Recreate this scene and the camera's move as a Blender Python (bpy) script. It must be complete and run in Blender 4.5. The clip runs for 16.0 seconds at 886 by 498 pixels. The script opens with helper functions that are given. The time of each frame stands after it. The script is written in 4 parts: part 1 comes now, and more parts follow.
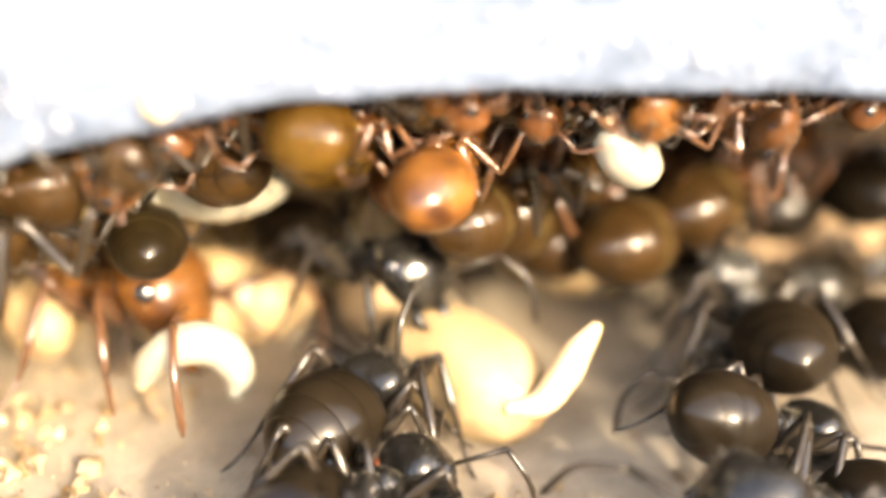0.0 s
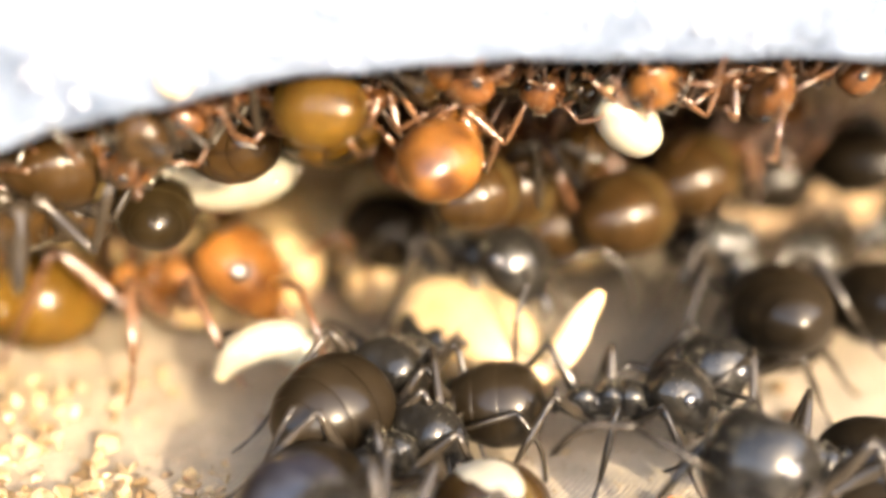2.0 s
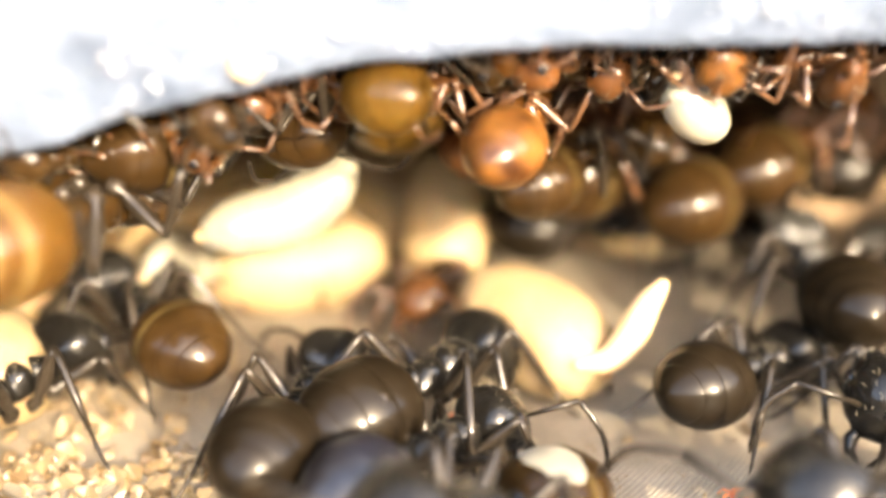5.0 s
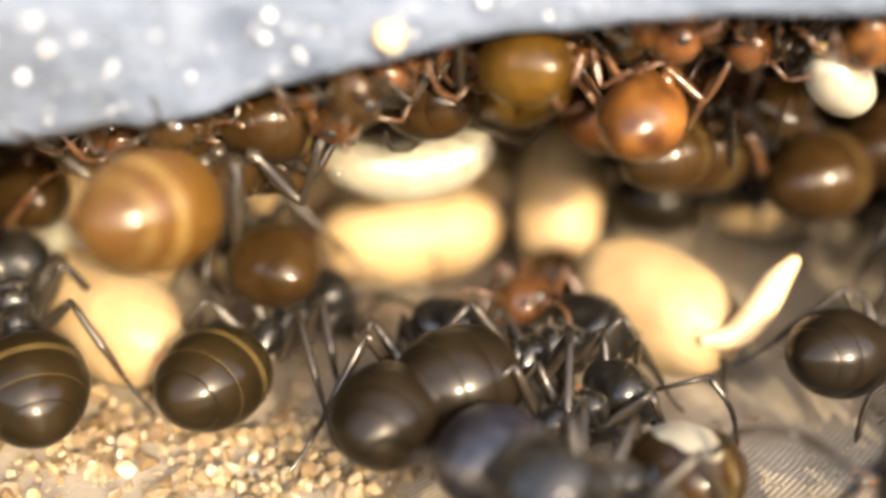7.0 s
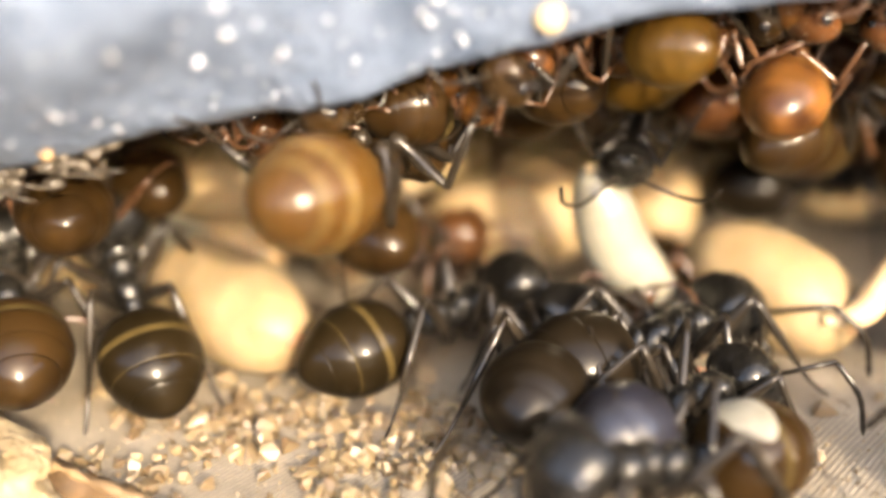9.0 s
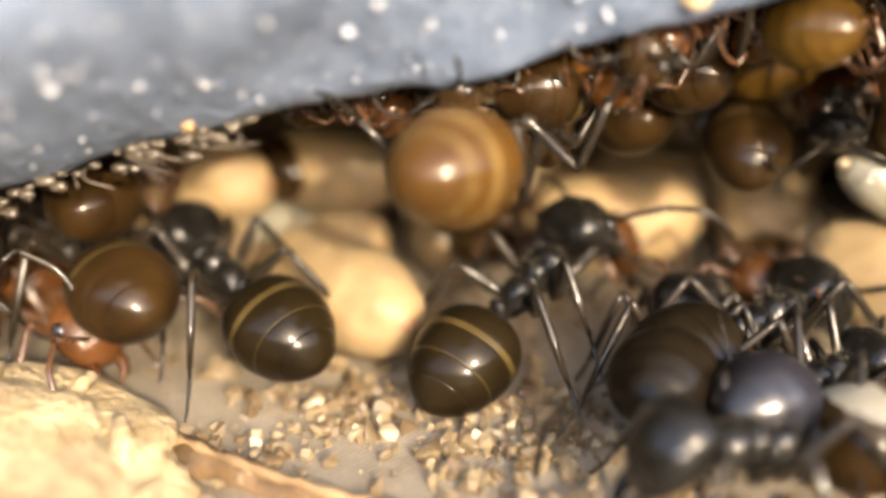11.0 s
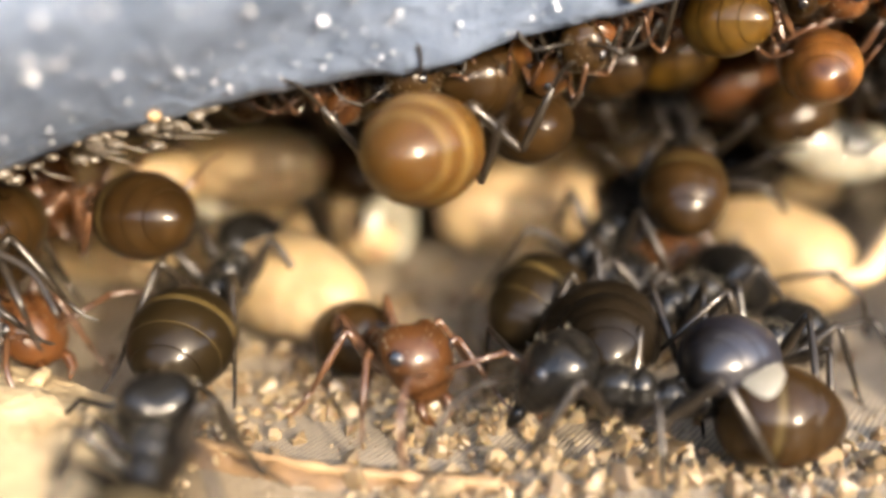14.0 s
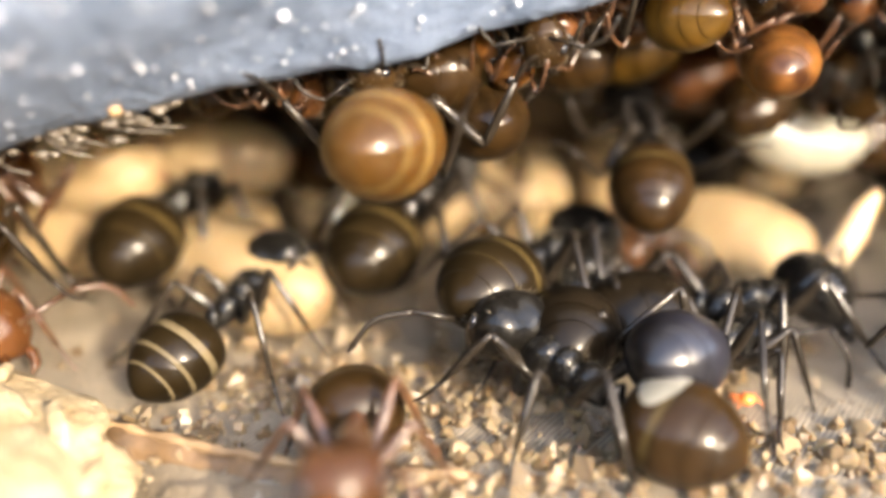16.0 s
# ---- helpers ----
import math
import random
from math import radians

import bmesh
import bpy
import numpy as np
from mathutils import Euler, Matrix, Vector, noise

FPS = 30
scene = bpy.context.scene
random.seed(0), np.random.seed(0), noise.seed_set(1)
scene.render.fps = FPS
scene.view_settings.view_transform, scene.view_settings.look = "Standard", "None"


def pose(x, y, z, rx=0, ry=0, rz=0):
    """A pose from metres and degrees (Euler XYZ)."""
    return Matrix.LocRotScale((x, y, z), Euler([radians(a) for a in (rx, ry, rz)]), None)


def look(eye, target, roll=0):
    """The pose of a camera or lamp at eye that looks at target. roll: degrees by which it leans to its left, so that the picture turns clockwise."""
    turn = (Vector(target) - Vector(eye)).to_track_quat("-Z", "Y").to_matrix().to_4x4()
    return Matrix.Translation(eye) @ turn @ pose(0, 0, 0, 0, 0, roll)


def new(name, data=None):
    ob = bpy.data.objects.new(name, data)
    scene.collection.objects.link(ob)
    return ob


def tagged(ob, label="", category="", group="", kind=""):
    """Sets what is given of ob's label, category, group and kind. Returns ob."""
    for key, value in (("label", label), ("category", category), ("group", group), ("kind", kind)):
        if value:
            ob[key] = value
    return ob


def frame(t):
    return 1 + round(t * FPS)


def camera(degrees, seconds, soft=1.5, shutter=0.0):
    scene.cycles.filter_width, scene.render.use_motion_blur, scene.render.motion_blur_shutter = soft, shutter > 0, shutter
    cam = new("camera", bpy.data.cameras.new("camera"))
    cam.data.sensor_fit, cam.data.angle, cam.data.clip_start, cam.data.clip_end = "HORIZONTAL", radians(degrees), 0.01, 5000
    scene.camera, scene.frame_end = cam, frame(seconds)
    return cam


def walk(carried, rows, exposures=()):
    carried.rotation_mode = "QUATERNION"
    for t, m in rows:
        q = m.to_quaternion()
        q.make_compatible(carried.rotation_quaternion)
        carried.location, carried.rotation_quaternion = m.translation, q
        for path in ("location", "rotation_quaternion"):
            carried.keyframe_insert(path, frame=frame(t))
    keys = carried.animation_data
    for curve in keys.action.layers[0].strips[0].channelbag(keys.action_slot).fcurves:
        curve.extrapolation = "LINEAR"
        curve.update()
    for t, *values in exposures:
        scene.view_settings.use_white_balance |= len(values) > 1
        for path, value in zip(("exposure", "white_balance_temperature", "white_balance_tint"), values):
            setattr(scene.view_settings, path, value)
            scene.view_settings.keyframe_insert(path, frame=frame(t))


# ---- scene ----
FOV = 48.0
S = 0.001  # all lengths below are in millimetres
cam = camera(FOV, 16.0, soft=3.6)
cam.data.dof.use_dof = True
cam.data.dof.focus_distance = 0.0212
cam.data.dof.aperture_fstop = 28.0


def P(x, y, z, rx=0, ry=0, rz=0):
    return pose(x * S, y * S, z * S, rx, ry, rz)


# seconds, x, y, z, yaw, pitch, roll
PATH = [
    (0, 1.73, -24.35, 12.74, -6.70, -19.40, -2.11),
    (0.5, 1.38, -24.48, 12.71, -7.47, -19.57, -1.32),
    (1, 1.33, -24.66, 12.61, -7.74, -20.12, -1.24),
    (1.5, 1.54, -24.71, 12.39, -6.79, -19.42, -1.39),
    (2, 1.26, -24.94, 12.50, -7.73, -19.90, -1.18),
    (2.5, 1.55, -24.95, 12.06, -6.81, -18.69, -0.72),
    (3, 1.69, -24.91, 12.03, -6.36, -19.15, -0.55),
    (5.5, 0.82, -25.10, 12.40, -3.03, -21.11, 0.01),
    (6, 0.45, -24.99, 12.18, -1.46, -22.05, 0.50),
    (6.5, 0.29, -24.99, 12.36, -0.41, -21.53, 0.30),
    (7, 0.00, -25.00, 12.40, 0.01, -22.03, 0.37),
    (7.5, -0.67, -25.34, 12.02, 0.01, -20.53, 0.60),
    (8, -1.22, -25.54, 11.66, 0.09, -22.54, 1.21),
    (8.5, -2.03, -25.50, 11.92, -0.39, -21.47, 0.46),
    (9, -2.76, -25.47, 12.11, 0.23, -21.72, 1.23),
    (9.5, -2.03, -25.40, 11.94, 5.99, -20.99, 1.35),
    (10, -2.66, -25.93, 11.66, 6.38, -21.17, 1.03),
    (12.5, -6.34, -25.48, 10.94, -4.87, -18.39, 0.60),
    (13, -6.60, -25.53, 10.90, -6.15, -19.12, 0.03),
    (13.5, -6.82, -26.12, 11.03, -7.08, -20.18, -0.20),
    (14, -7.06, -27.03, 11.03, -6.55, -19.62, -0.12),
    (14.5, -7.06, -27.18, 10.93, -6.55, -19.50, -0.03),
    (15, -7.03, -27.17, 10.94, -6.62, -19.52, -0.20),
    (15.5, -6.81, -27.21, 11.04, -7.27, -19.28, -0.25),
    (16, -6.79, -27.15, 11.13, -7.88, -20.14, -0.41),
]
walk(cam, [(t, P(x, y, z, 90 + pitch, roll, yaw)) for t, x, y, z, yaw, pitch, roll in PATH],
     exposures=[(0, 2.75, 8400, 10), (3, 2.87, 8400, 10), (5.5, 2.65, 8400, 10), (6.5, 2.25, 8400, 10), (7.5, 2.14, 8400, 10), (8.0, 1.95, 8400, 10), (8.5, 2.24, 8400, 10), (9, 2.1, 8000, 10), (10, 1.64, 7900, 10), (12.5, 2.29, 8250, 10), (13, 2.44, 8250, 10), (13.5, 1.95, 7900, 10), (14.5, 1.88, 7600, 10), (16, 2.04, 7500, 10)])

# ---- light ----
SUN = Vector((0.36, -0.83, 0.36)).normalized()
world = bpy.data.worlds.new("sky")
scene.world = world
world.use_nodes = True
sky = world.node_tree.nodes.new("ShaderNodeTexSky")
sky.sky_type, sky.sun_disc = "NISHITA", False
sky.sun_elevation = math.asin(SUN.z)
sky.sun_rotation = math.atan2(SUN.x, SUN.y)
sky.air_density, sky.dust_density, sky.ozone_density = 0.6, 1.5, 0.2
back = world.node_tree.nodes["Background"]
world.node_tree.links.new(sky.outputs[0], back.inputs[0])
back.inputs[1].default_value = 0.56
sun = new("sun", bpy.data.lights.new("sun", "SUN"))
sun.data.energy, sun.data.angle, sun.data.color = 2.8, radians(0.5), (1.0, 0.93, 0.82)
sun.matrix_basis = look(SUN, (0, 0, 0))


# ---- materials ----
def material(name, base, rough=0.5, other=None, noise_scale=2.0, mix=0.5, bump=0.0, bump_scale=8.0, spec=0.5, coat=0.0,
             sss=0.0, sss_radius=(0.6, 0.35, 0.15), transmission=0.0, vary="", metal=0.0, depth=0.05, gloss=0.05):
    """A plain node material; noise scales are in features per millimetre."""
    m = bpy.data.materials.new(name)
    m.use_nodes = True
    nt = m.node_tree
    b = nt.nodes["Principled BSDF"]
    link = nt.links.new
    coord = nt.nodes.new("ShaderNodeTexCoord")
    tex = nt.nodes.new("ShaderNodeTexNoise")
    tex.inputs["Scale"].default_value = noise_scale / S
    tex.inputs["Detail"].default_value = 6
    link(coord.outputs["Object"], tex.inputs["Vector"])
    ramp = nt.nodes.new("ShaderNodeValToRGB")
    ramp.color_ramp.elements[0].position, ramp.color_ramp.elements[1].position = 0.5 - mix / 2, 0.5 + mix / 2
    ramp.color_ramp.elements[0].color = (*base, 1)
    ramp.color_ramp.elements[1].color = (*(other or [min(1, c * 1.35) for c in base]), 1)
    if vary:  # a tone of its own for every piece
        geo = nt.nodes.new("ShaderNodeObjectInfo" if vary == "Random" else "ShaderNodeNewGeometry")
        add = nt.nodes.new("ShaderNodeMath")
        add.operation = "MULTIPLY_ADD"
        add.inputs[1].default_value, add.inputs[2].default_value = 0.35, -0.17
        link(tex.outputs[0], add.inputs[0])
        both = nt.nodes.new("ShaderNodeMath")
        link(geo.outputs[vary], both.inputs[0])
        link(add.outputs[0], both.inputs[1])
        link(both.outputs[0], ramp.inputs[0])
    else:
        link(tex.outputs[0], ramp.inputs[0])
    link(ramp.outputs[0], b.inputs["Base Color"])
    b.inputs["Roughness"].default_value = rough
    b.inputs["Specular IOR Level"].default_value = spec
    b.inputs["Coat Weight"].default_value = coat
    b.inputs["Coat Roughness"].default_value = gloss
    b.inputs["Metallic"].default_value = metal
    b.inputs["Transmission Weight"].default_value = transmission
    if sss:
        b.inputs["Subsurface Weight"].default_value = sss
        b.inputs["Subsurface Radius"].default_value = sss_radius
        b.inputs["Subsurface Scale"].default_value = S
    # worn gloss
    rr = nt.nodes.new("ShaderNodeMapRange")
    rr.inputs["To Min"].default_value, rr.inputs["To Max"].default_value = rough * 0.75, min(1, rough * 1.3)
    link(tex.outputs[0], rr.inputs["Value"])
    link(rr.outputs[0], b.inputs["Roughness"])
    if bump:
        fine = nt.nodes.new("ShaderNodeTexNoise")
        fine.inputs["Scale"].default_value = bump_scale / S
        fine.inputs["Detail"].default_value = 4
        link(coord.outputs["Object"], fine.inputs["Vector"])
        bp = nt.nodes.new("ShaderNodeBump")
        bp.inputs["Strength"].default_value = bump
        bp.inputs["Distance"].default_value = depth * S
        link(fine.outputs[0], bp.inputs["Height"])
        link(bp.outputs[0], b.inputs["Normal"])
    return m


def downy(m, weight):
    """Fine silvery down on a cuticle."""
    b = m.node_tree.nodes["Principled BSDF"]
    b.inputs["Sheen Weight"].default_value = weight
    b.inputs["Sheen Roughness"].default_value = 0.35
    b.inputs["Sheen Tint"].default_value = (0.75, 0.72, 0.66, 1)


def striated(name, base, other):
    """Grey floor with fine slanting ribs, broken into dashes and stained."""
    m = material(name, base, 0.5, other, 0.9, 0.5, spec=0.45)
    nt = m.node_tree
    b = nt.nodes["Principled BSDF"]
    coord = nt.nodes.new("ShaderNodeTexCoord")
    mp = nt.nodes.new("ShaderNodeMapping")
    mp.inputs["Rotation"].default_value = (0, 0, radians(42))
    nt.links.new(coord.outputs["Object"], mp.inputs["Vector"])
    wave = nt.nodes.new("ShaderNodeTexWave")
    wave.inputs["Scale"].default_value = 2.5 / S
    wave.inputs["Distortion"].default_value = 1.2
    wave.inputs["Detail"].default_value = 2
    wave.inputs["Detail Scale"].default_value = 0.5
    nt.links.new(mp.outputs[0], wave.inputs["Vector"])
    grain = nt.nodes.new("ShaderNodeTexNoise")
    grain.inputs["Scale"].default_value = 6 / S
    grain.inputs["Detail"].default_value = 5
    nt.links.new(coord.outputs["Object"], grain.inputs["Vector"])
    dash = nt.nodes.new("ShaderNodeMath")
    dash.operation = "MULTIPLY"
    nt.links.new(wave.outputs["Fac"], dash.inputs[0])
    nt.links.new(grain.outputs[0], dash.inputs[1])
    tone = nt.nodes.new("ShaderNodeMapRange")
    tone.inputs["From Max"].default_value = 0.5
    tone.inputs["To Min"].default_value, tone.inputs["To Max"].default_value = 0.64, 1.1
    nt.links.new(dash.outputs[0], tone.inputs["Value"])
    mix = nt.nodes.new("ShaderNodeVectorMath")
    mix.operation = "SCALE"
    nt.links.new(b.inputs["Base Color"].links[0].from_socket, mix.inputs[0])
    nt.links.new(tone.outputs[0], mix.inputs["Scale"])
    nt.links.new(mix.outputs[0], b.inputs["Base Color"])
    bp = nt.nodes.new("ShaderNodeBump")
    bp.inputs["Strength"].default_value = 0.6
    bp.inputs["Distance"].default_value = 0.05 * S
    nt.links.new(dash.outputs[0], bp.inputs["Height"])
    nt.links.new(bp.outputs[0], b.inputs["Normal"])
    return m


M = {
    "stone": material("grey stone", (0.044, 0.062, 0.095), 0.45, (0.112, 0.143, 0.2), 1.5, 0.6, 0.9, 3.0, spec=0.5, depth=0.12),
    "mica": material("mica", (0.2, 0.215, 0.24), 0.45, (0.42, 0.44, 0.48), 0.7, metal=0.4, vary="Random Per Island"),
    "floor": striated("ribbed grey floor", (0.15, 0.125, 0.093), (0.27, 0.228, 0.175)),
    "soil": material("brown soil", (0.15, 0.1, 0.058), 0.9, (0.31, 0.215, 0.13), 0.8, 0.5, 1.0, 3.0),
    "sand": material("sand grain", (0.095, 0.062, 0.032), 0.42, (0.225, 0.17, 0.105), 2.0, 0.9, 0.4, 8.0, spec=0.35, sss=0.25, transmission=0.15, vary="Random Per Island"),
    "grain": material("large sand grain", (0.095, 0.062, 0.031), 0.42, (0.235, 0.175, 0.105), 1.0, 0.9, 0.6, 5.0, spec=0.35, sss=0.3, transmission=0.2, vary="Random"),
    # soil colour darkened to stand for the shade in the hollow
    "shade_soil": material("soil darkened for shade", (0.05, 0.038, 0.024), 0.7, (0.13, 0.10, 0.065), 1.1, 0.5, 1.0, 4.0, depth=0.1),
    "wood": material("pale wood", (0.2, 0.135, 0.062), 0.8, (0.44, 0.345, 0.205), 1.3, 0.45, 1.0, 4.0, depth=0.2),
    "rim": material("brown bark", (0.045, 0.026, 0.012), 0.6, (0.15, 0.085, 0.035), 1.6, 0.5, 1.0, 4.0),
    "inner": material("orange-brown inner bark", (0.10, 0.06, 0.03), 0.6, (0.26, 0.17, 0.085), 1.2, 0.5, 1.0, 4.0),
    "silk": material("silvery silk crust", (0.02, 0.015, 0.01), 0.35, (0.075, 0.062, 0.046), 1.5, 0.5, 0.9, 5.0, spec=0.3, coat=0.4, gloss=0.12),
    "cocoon": material("papery silk", (0.18, 0.124, 0.062), 0.5, (0.275, 0.2, 0.112), 0.45, 0.5, 0.7, 1.0, spec=0.3, sss=0.3, depth=0.2,
                       sss_radius=(0.9, 0.5, 0.2)),
    "cream": material("creamy larva skin", (0.33, 0.235, 0.13), 0.35, (0.46, 0.35, 0.215), 0.8, 0.5, 0.2, 3.0, coat=0.2, sss=0.4),
    "spot": material("dark end spot", (0.12, 0.06, 0.03), 0.6, (0.2, 0.11, 0.05), 2.0, 0.5),
    "larva": material("waxy larva skin", (0.15, 0.14, 0.11), 0.3, (0.215, 0.205, 0.16), 0.8, 0.5, 0.1, 3.0, coat=0.4, sss=0.6,
                      sss_radius=(0.8, 0.6, 0.4), gloss=0.12),
    "black": material("glossy black cuticle", (0.0035, 0.0024, 0.001), 0.4, (0.012, 0.0076, 0.003), 0.6, 0.5, 0.08, 14.0, spec=0.03, coat=0.22, gloss=0.16),
    "blackleg": material("dark leg cuticle", (0.006, 0.0045, 0.003), 0.35, (0.022, 0.017, 0.012), 1.2, 0.5, 0.25, 9.0, spec=0.08, coat=0.38, gloss=0.13),
    "brown": material("brown cuticle", (0.007, 0.0036, 0.0013), 0.4, (0.027, 0.014, 0.0042), 0.6, 0.5, 0.08, 14.0, spec=0.03, coat=0.28, sss=0.1, gloss=0.16),
    "amber": material("amber cuticle", (0.014, 0.0065, 0.0014), 0.4, (0.075, 0.038, 0.006), 0.5, 0.35, 0.08, 12.0, spec=0.04, coat=0.32, sss=0.25, gloss=0.15),
    "red": material("red cuticle", (0.024, 0.0085, 0.003), 0.4, (0.085, 0.032, 0.01), 0.7, 0.5, 0.1, 14.0, spec=0.06, coat=0.28, sss=0.25, gloss=0.18),
    "russet": material("dark russet cuticle", (0.017, 0.0066, 0.0022), 0.4, (0.058, 0.0225, 0.007), 0.7, 0.5, 0.3, 8.0, spec=0.06, coat=0.3, sss=0.15, gloss=0.15),
    "redleg": material("reddish leg cuticle", (0.03, 0.014, 0.007), 0.28, (0.08, 0.036, 0.016), 1.2, 0.5, 0.1, 12.0, coat=0.2),
    "tawny": material("tawny orange cuticle", (0.025, 0.0085, 0.0025), 0.4, (0.13, 0.052, 0.012), 0.55, 0.3, 0.1, 14.0, spec=0.06, coat=0.32, sss=0.3, gloss=0.16),
    "honey": material("honey cuticle", (0.03, 0.013, 0.003), 0.4, (0.064, 0.030, 0.0068), 0.35, 0.4, 0.05, 12.0, spec=0.04, coat=0.32, sss=0.35, gloss=0.15),
    "aband": material("pale amber banding", (0.05, 0.029, 0.0085), 0.4, (0.13, 0.085, 0.03), 0.8, 0.5, spec=0.04, coat=0.28, sss=0.3, gloss=0.15),
    "band": material("golden banding", (0.018, 0.0115, 0.0038), 0.4, (0.052, 0.036, 0.013), 1.2, 0.6, spec=0.04, coat=0.24, gloss=0.18),
    "hem": material("cream banding", (0.03, 0.022, 0.01), 0.4, (0.105, 0.083, 0.048), 0.9, 0.6, spec=0.04, coat=0.24, gloss=0.16),
    "pale": material("pale bloom", (0.085, 0.078, 0.06), 0.4, (0.27, 0.25, 0.2), 0.8, 0.5, coat=0.3),
    "water": material("clear liquid", (0.9, 0.9, 0.9), 0.05, transmission=1.0),
    "hull": material("downy black cuticle", (0.0022, 0.002, 0.0018), 0.35, (0.008, 0.007, 0.0055), 1.6, 0.5, 0.9, 5.0, spec=0.06, coat=0.42, depth=0.09, gloss=0.09),
    # black cuticle greyed: the light on the crowd is put into its colour
    "lit_grey": material("black cuticle painted lit-grey", (0.005, 0.005, 0.0045), 0.25, (0.042, 0.041, 0.037), 1.6, 0.45, 0.9, 3.0, spec=0.3, coat=0.5, depth=0.2, gloss=0.15),
    "bristle": material("pale bristle", (0.10, 0.085, 0.06), 0.4, (0.2, 0.17, 0.12), 2.0, 0.5),
    "eye": material("compound eye", (0.006, 0.006, 0.007), 0.12, coat=0.5),
    "orange": material("orange mite", (0.75, 0.16, 0.04), 0.35, sss=0.3),
    "plain": material("dark brown cuticle", (0.003, 0.0021, 0.0012), 0.4, (0.0095, 0.0065, 0.0035), 0.7, 0.5, 0.15, 4.0, spec=0.04, coat=0.22, gloss=0.17),
    # near-black with broad blue-grey patches
    "mottle": material("blue-grey mottled cuticle", (0.0034, 0.003, 0.0026), 0.4, (0.0125, 0.0125, 0.0175), 0.4, 0.25, spec=0.1, coat=0.6, gloss=0.2),
}


for name in ("black", "blackleg", "brown", "hull"):
    downy(M[name], 0.008)


# ---- mesh helpers ----
CACHE = {}


def cached(key, make):
    if key not in CACHE:
        CACHE[key] = make()
    return CACHE[key]


def mesh_of(name, bm, *mats):
    """A mesh from a bmesh in millimetres, smooth."""
    me = bpy.data.meshes.new(name)
    bmesh.ops.recalc_face_normals(bm, faces=bm.faces)
    bm.to_mesh(me)
    bm.free()
    me.transform(Matrix.Scale(S, 4))
    for f in me.polygons:
        f.use_smooth = True
    for m in mats:
        me.materials.append(M[m])
    return me


def part(name, me, parent, at=None, label=""):
    ob = new(name, me)
    ob.parent = parent
    if at is not None:
        ob.matrix_basis = at
    return tagged(ob, label)


def rings(bm, rows, seg=16, close=True, slot=None):
    """A skin over rings along y: rows of (y, half width, half height, centre z)."""
    loops = []
    for y, rx, rz, cz in rows:
        loops.append([bm.verts.new((rx * math.cos(a), y, cz + rz * math.sin(a)))
                      for a in (2 * math.pi * k / seg for k in range(seg))])
    for i, (a, b) in enumerate(zip(loops, loops[1:])):
        for k in range(seg):
            f = bm.faces.new((a[k], a[(k + 1) % seg], b[(k + 1) % seg], b[k]))
            if slot:
                f.material_index = slot[i]
    if close:
        bm.faces.new(loops[0])
        bm.faces.new(loops[-1])
    return loops


def tube(bm, points, radii, seg=8):
    """A tapered tube through points."""
    pts = [Vector(p) for p in points]
    loops = []
    for i, p in enumerate(pts):
        way = (pts[min(i + 1, len(pts) - 1)] - pts[max(i - 1, 0)]).normalized()
        side = way.cross(Vector((0, 0.13, 1))).normalized()
        up = side.cross(way)
        loops.append([bm.verts.new(p + radii[i] * (side * math.cos(a) + up * math.sin(a)))
                      for a in (2 * math.pi * k / seg for k in range(seg))])
    for a, b in zip(loops, loops[1:]):
        for k in range(seg):
            bm.faces.new((a[k], a[(k + 1) % seg], b[(k + 1) % seg], b[k]))
    bm.faces.new(loops[0])
    bm.faces.new(loops[-1])


def ball(bm, centre, radii, turn=None, u=12, v=8):
    m = Matrix.Translation(centre) @ (turn or Matrix()) @ Matrix.Diagonal((*radii, 1))
    bmesh.ops.create_uvsphere(bm, u_segments=u, v_segments=v, radius=1, matrix=m)


def smooth_path(points, n):
    """More points along a bent line (Catmull-Rom)."""
    p = [Vector(q) for q in points]
    p = [2 * p[0] - p[1]] + p + [2 * p[-1] - p[-2]]
    out = []
    for i in range(1, len(p) - 2):
        for k in range(n):
            t = k / n
            out.append(0.5 * (2 * p[i] + (p[i + 1] - p[i - 1]) * t + (2 * p[i - 1] - 5 * p[i] + 4 * p[i + 1] - p[i + 2]) * t * t
                              + (3 * p[i] - p[i - 1] - 3 * p[i + 1] + p[i + 2]) * t ** 3))
    return out + [p[-2]]


# ---- the setting ----
EDGE = [(-60, 4.0), (-20, 4.2), (-13.7, 5.7), (-11.6, 6.5), (-9.9, 6.85), (-8.5, 7.2), (-5, 7.7), (-2, 8.5), (0, 9.0), (2, 9.3), (5, 9.5),
        (12, 9.5), (60, 9.0)]


def edge_z(x):
    return float(np.interp(x, [e[0] for e in EDGE], [e[1] for e in EDGE]))


def floor_z(x, y):
    z = 0.12 * noise.noise((x * 0.25, y * 0.25, 0)) + 0.05 * noise.noise((x * 0.9, y * 0.9, 3))
    rim = float(np.interp(x, (-16, -13.4, -11, -8, -5), (-4.2, -6.3, -8.0, -9.5, -10.3)))
    over = min(1, max(0, (rim - 0.3 - y) / 1.3)) * min(1, max(0, (-6 - x) / 1.5))  # the hollow beyond the bark rim
    return z - 0.9 * over * over * (3 - 2 * over)


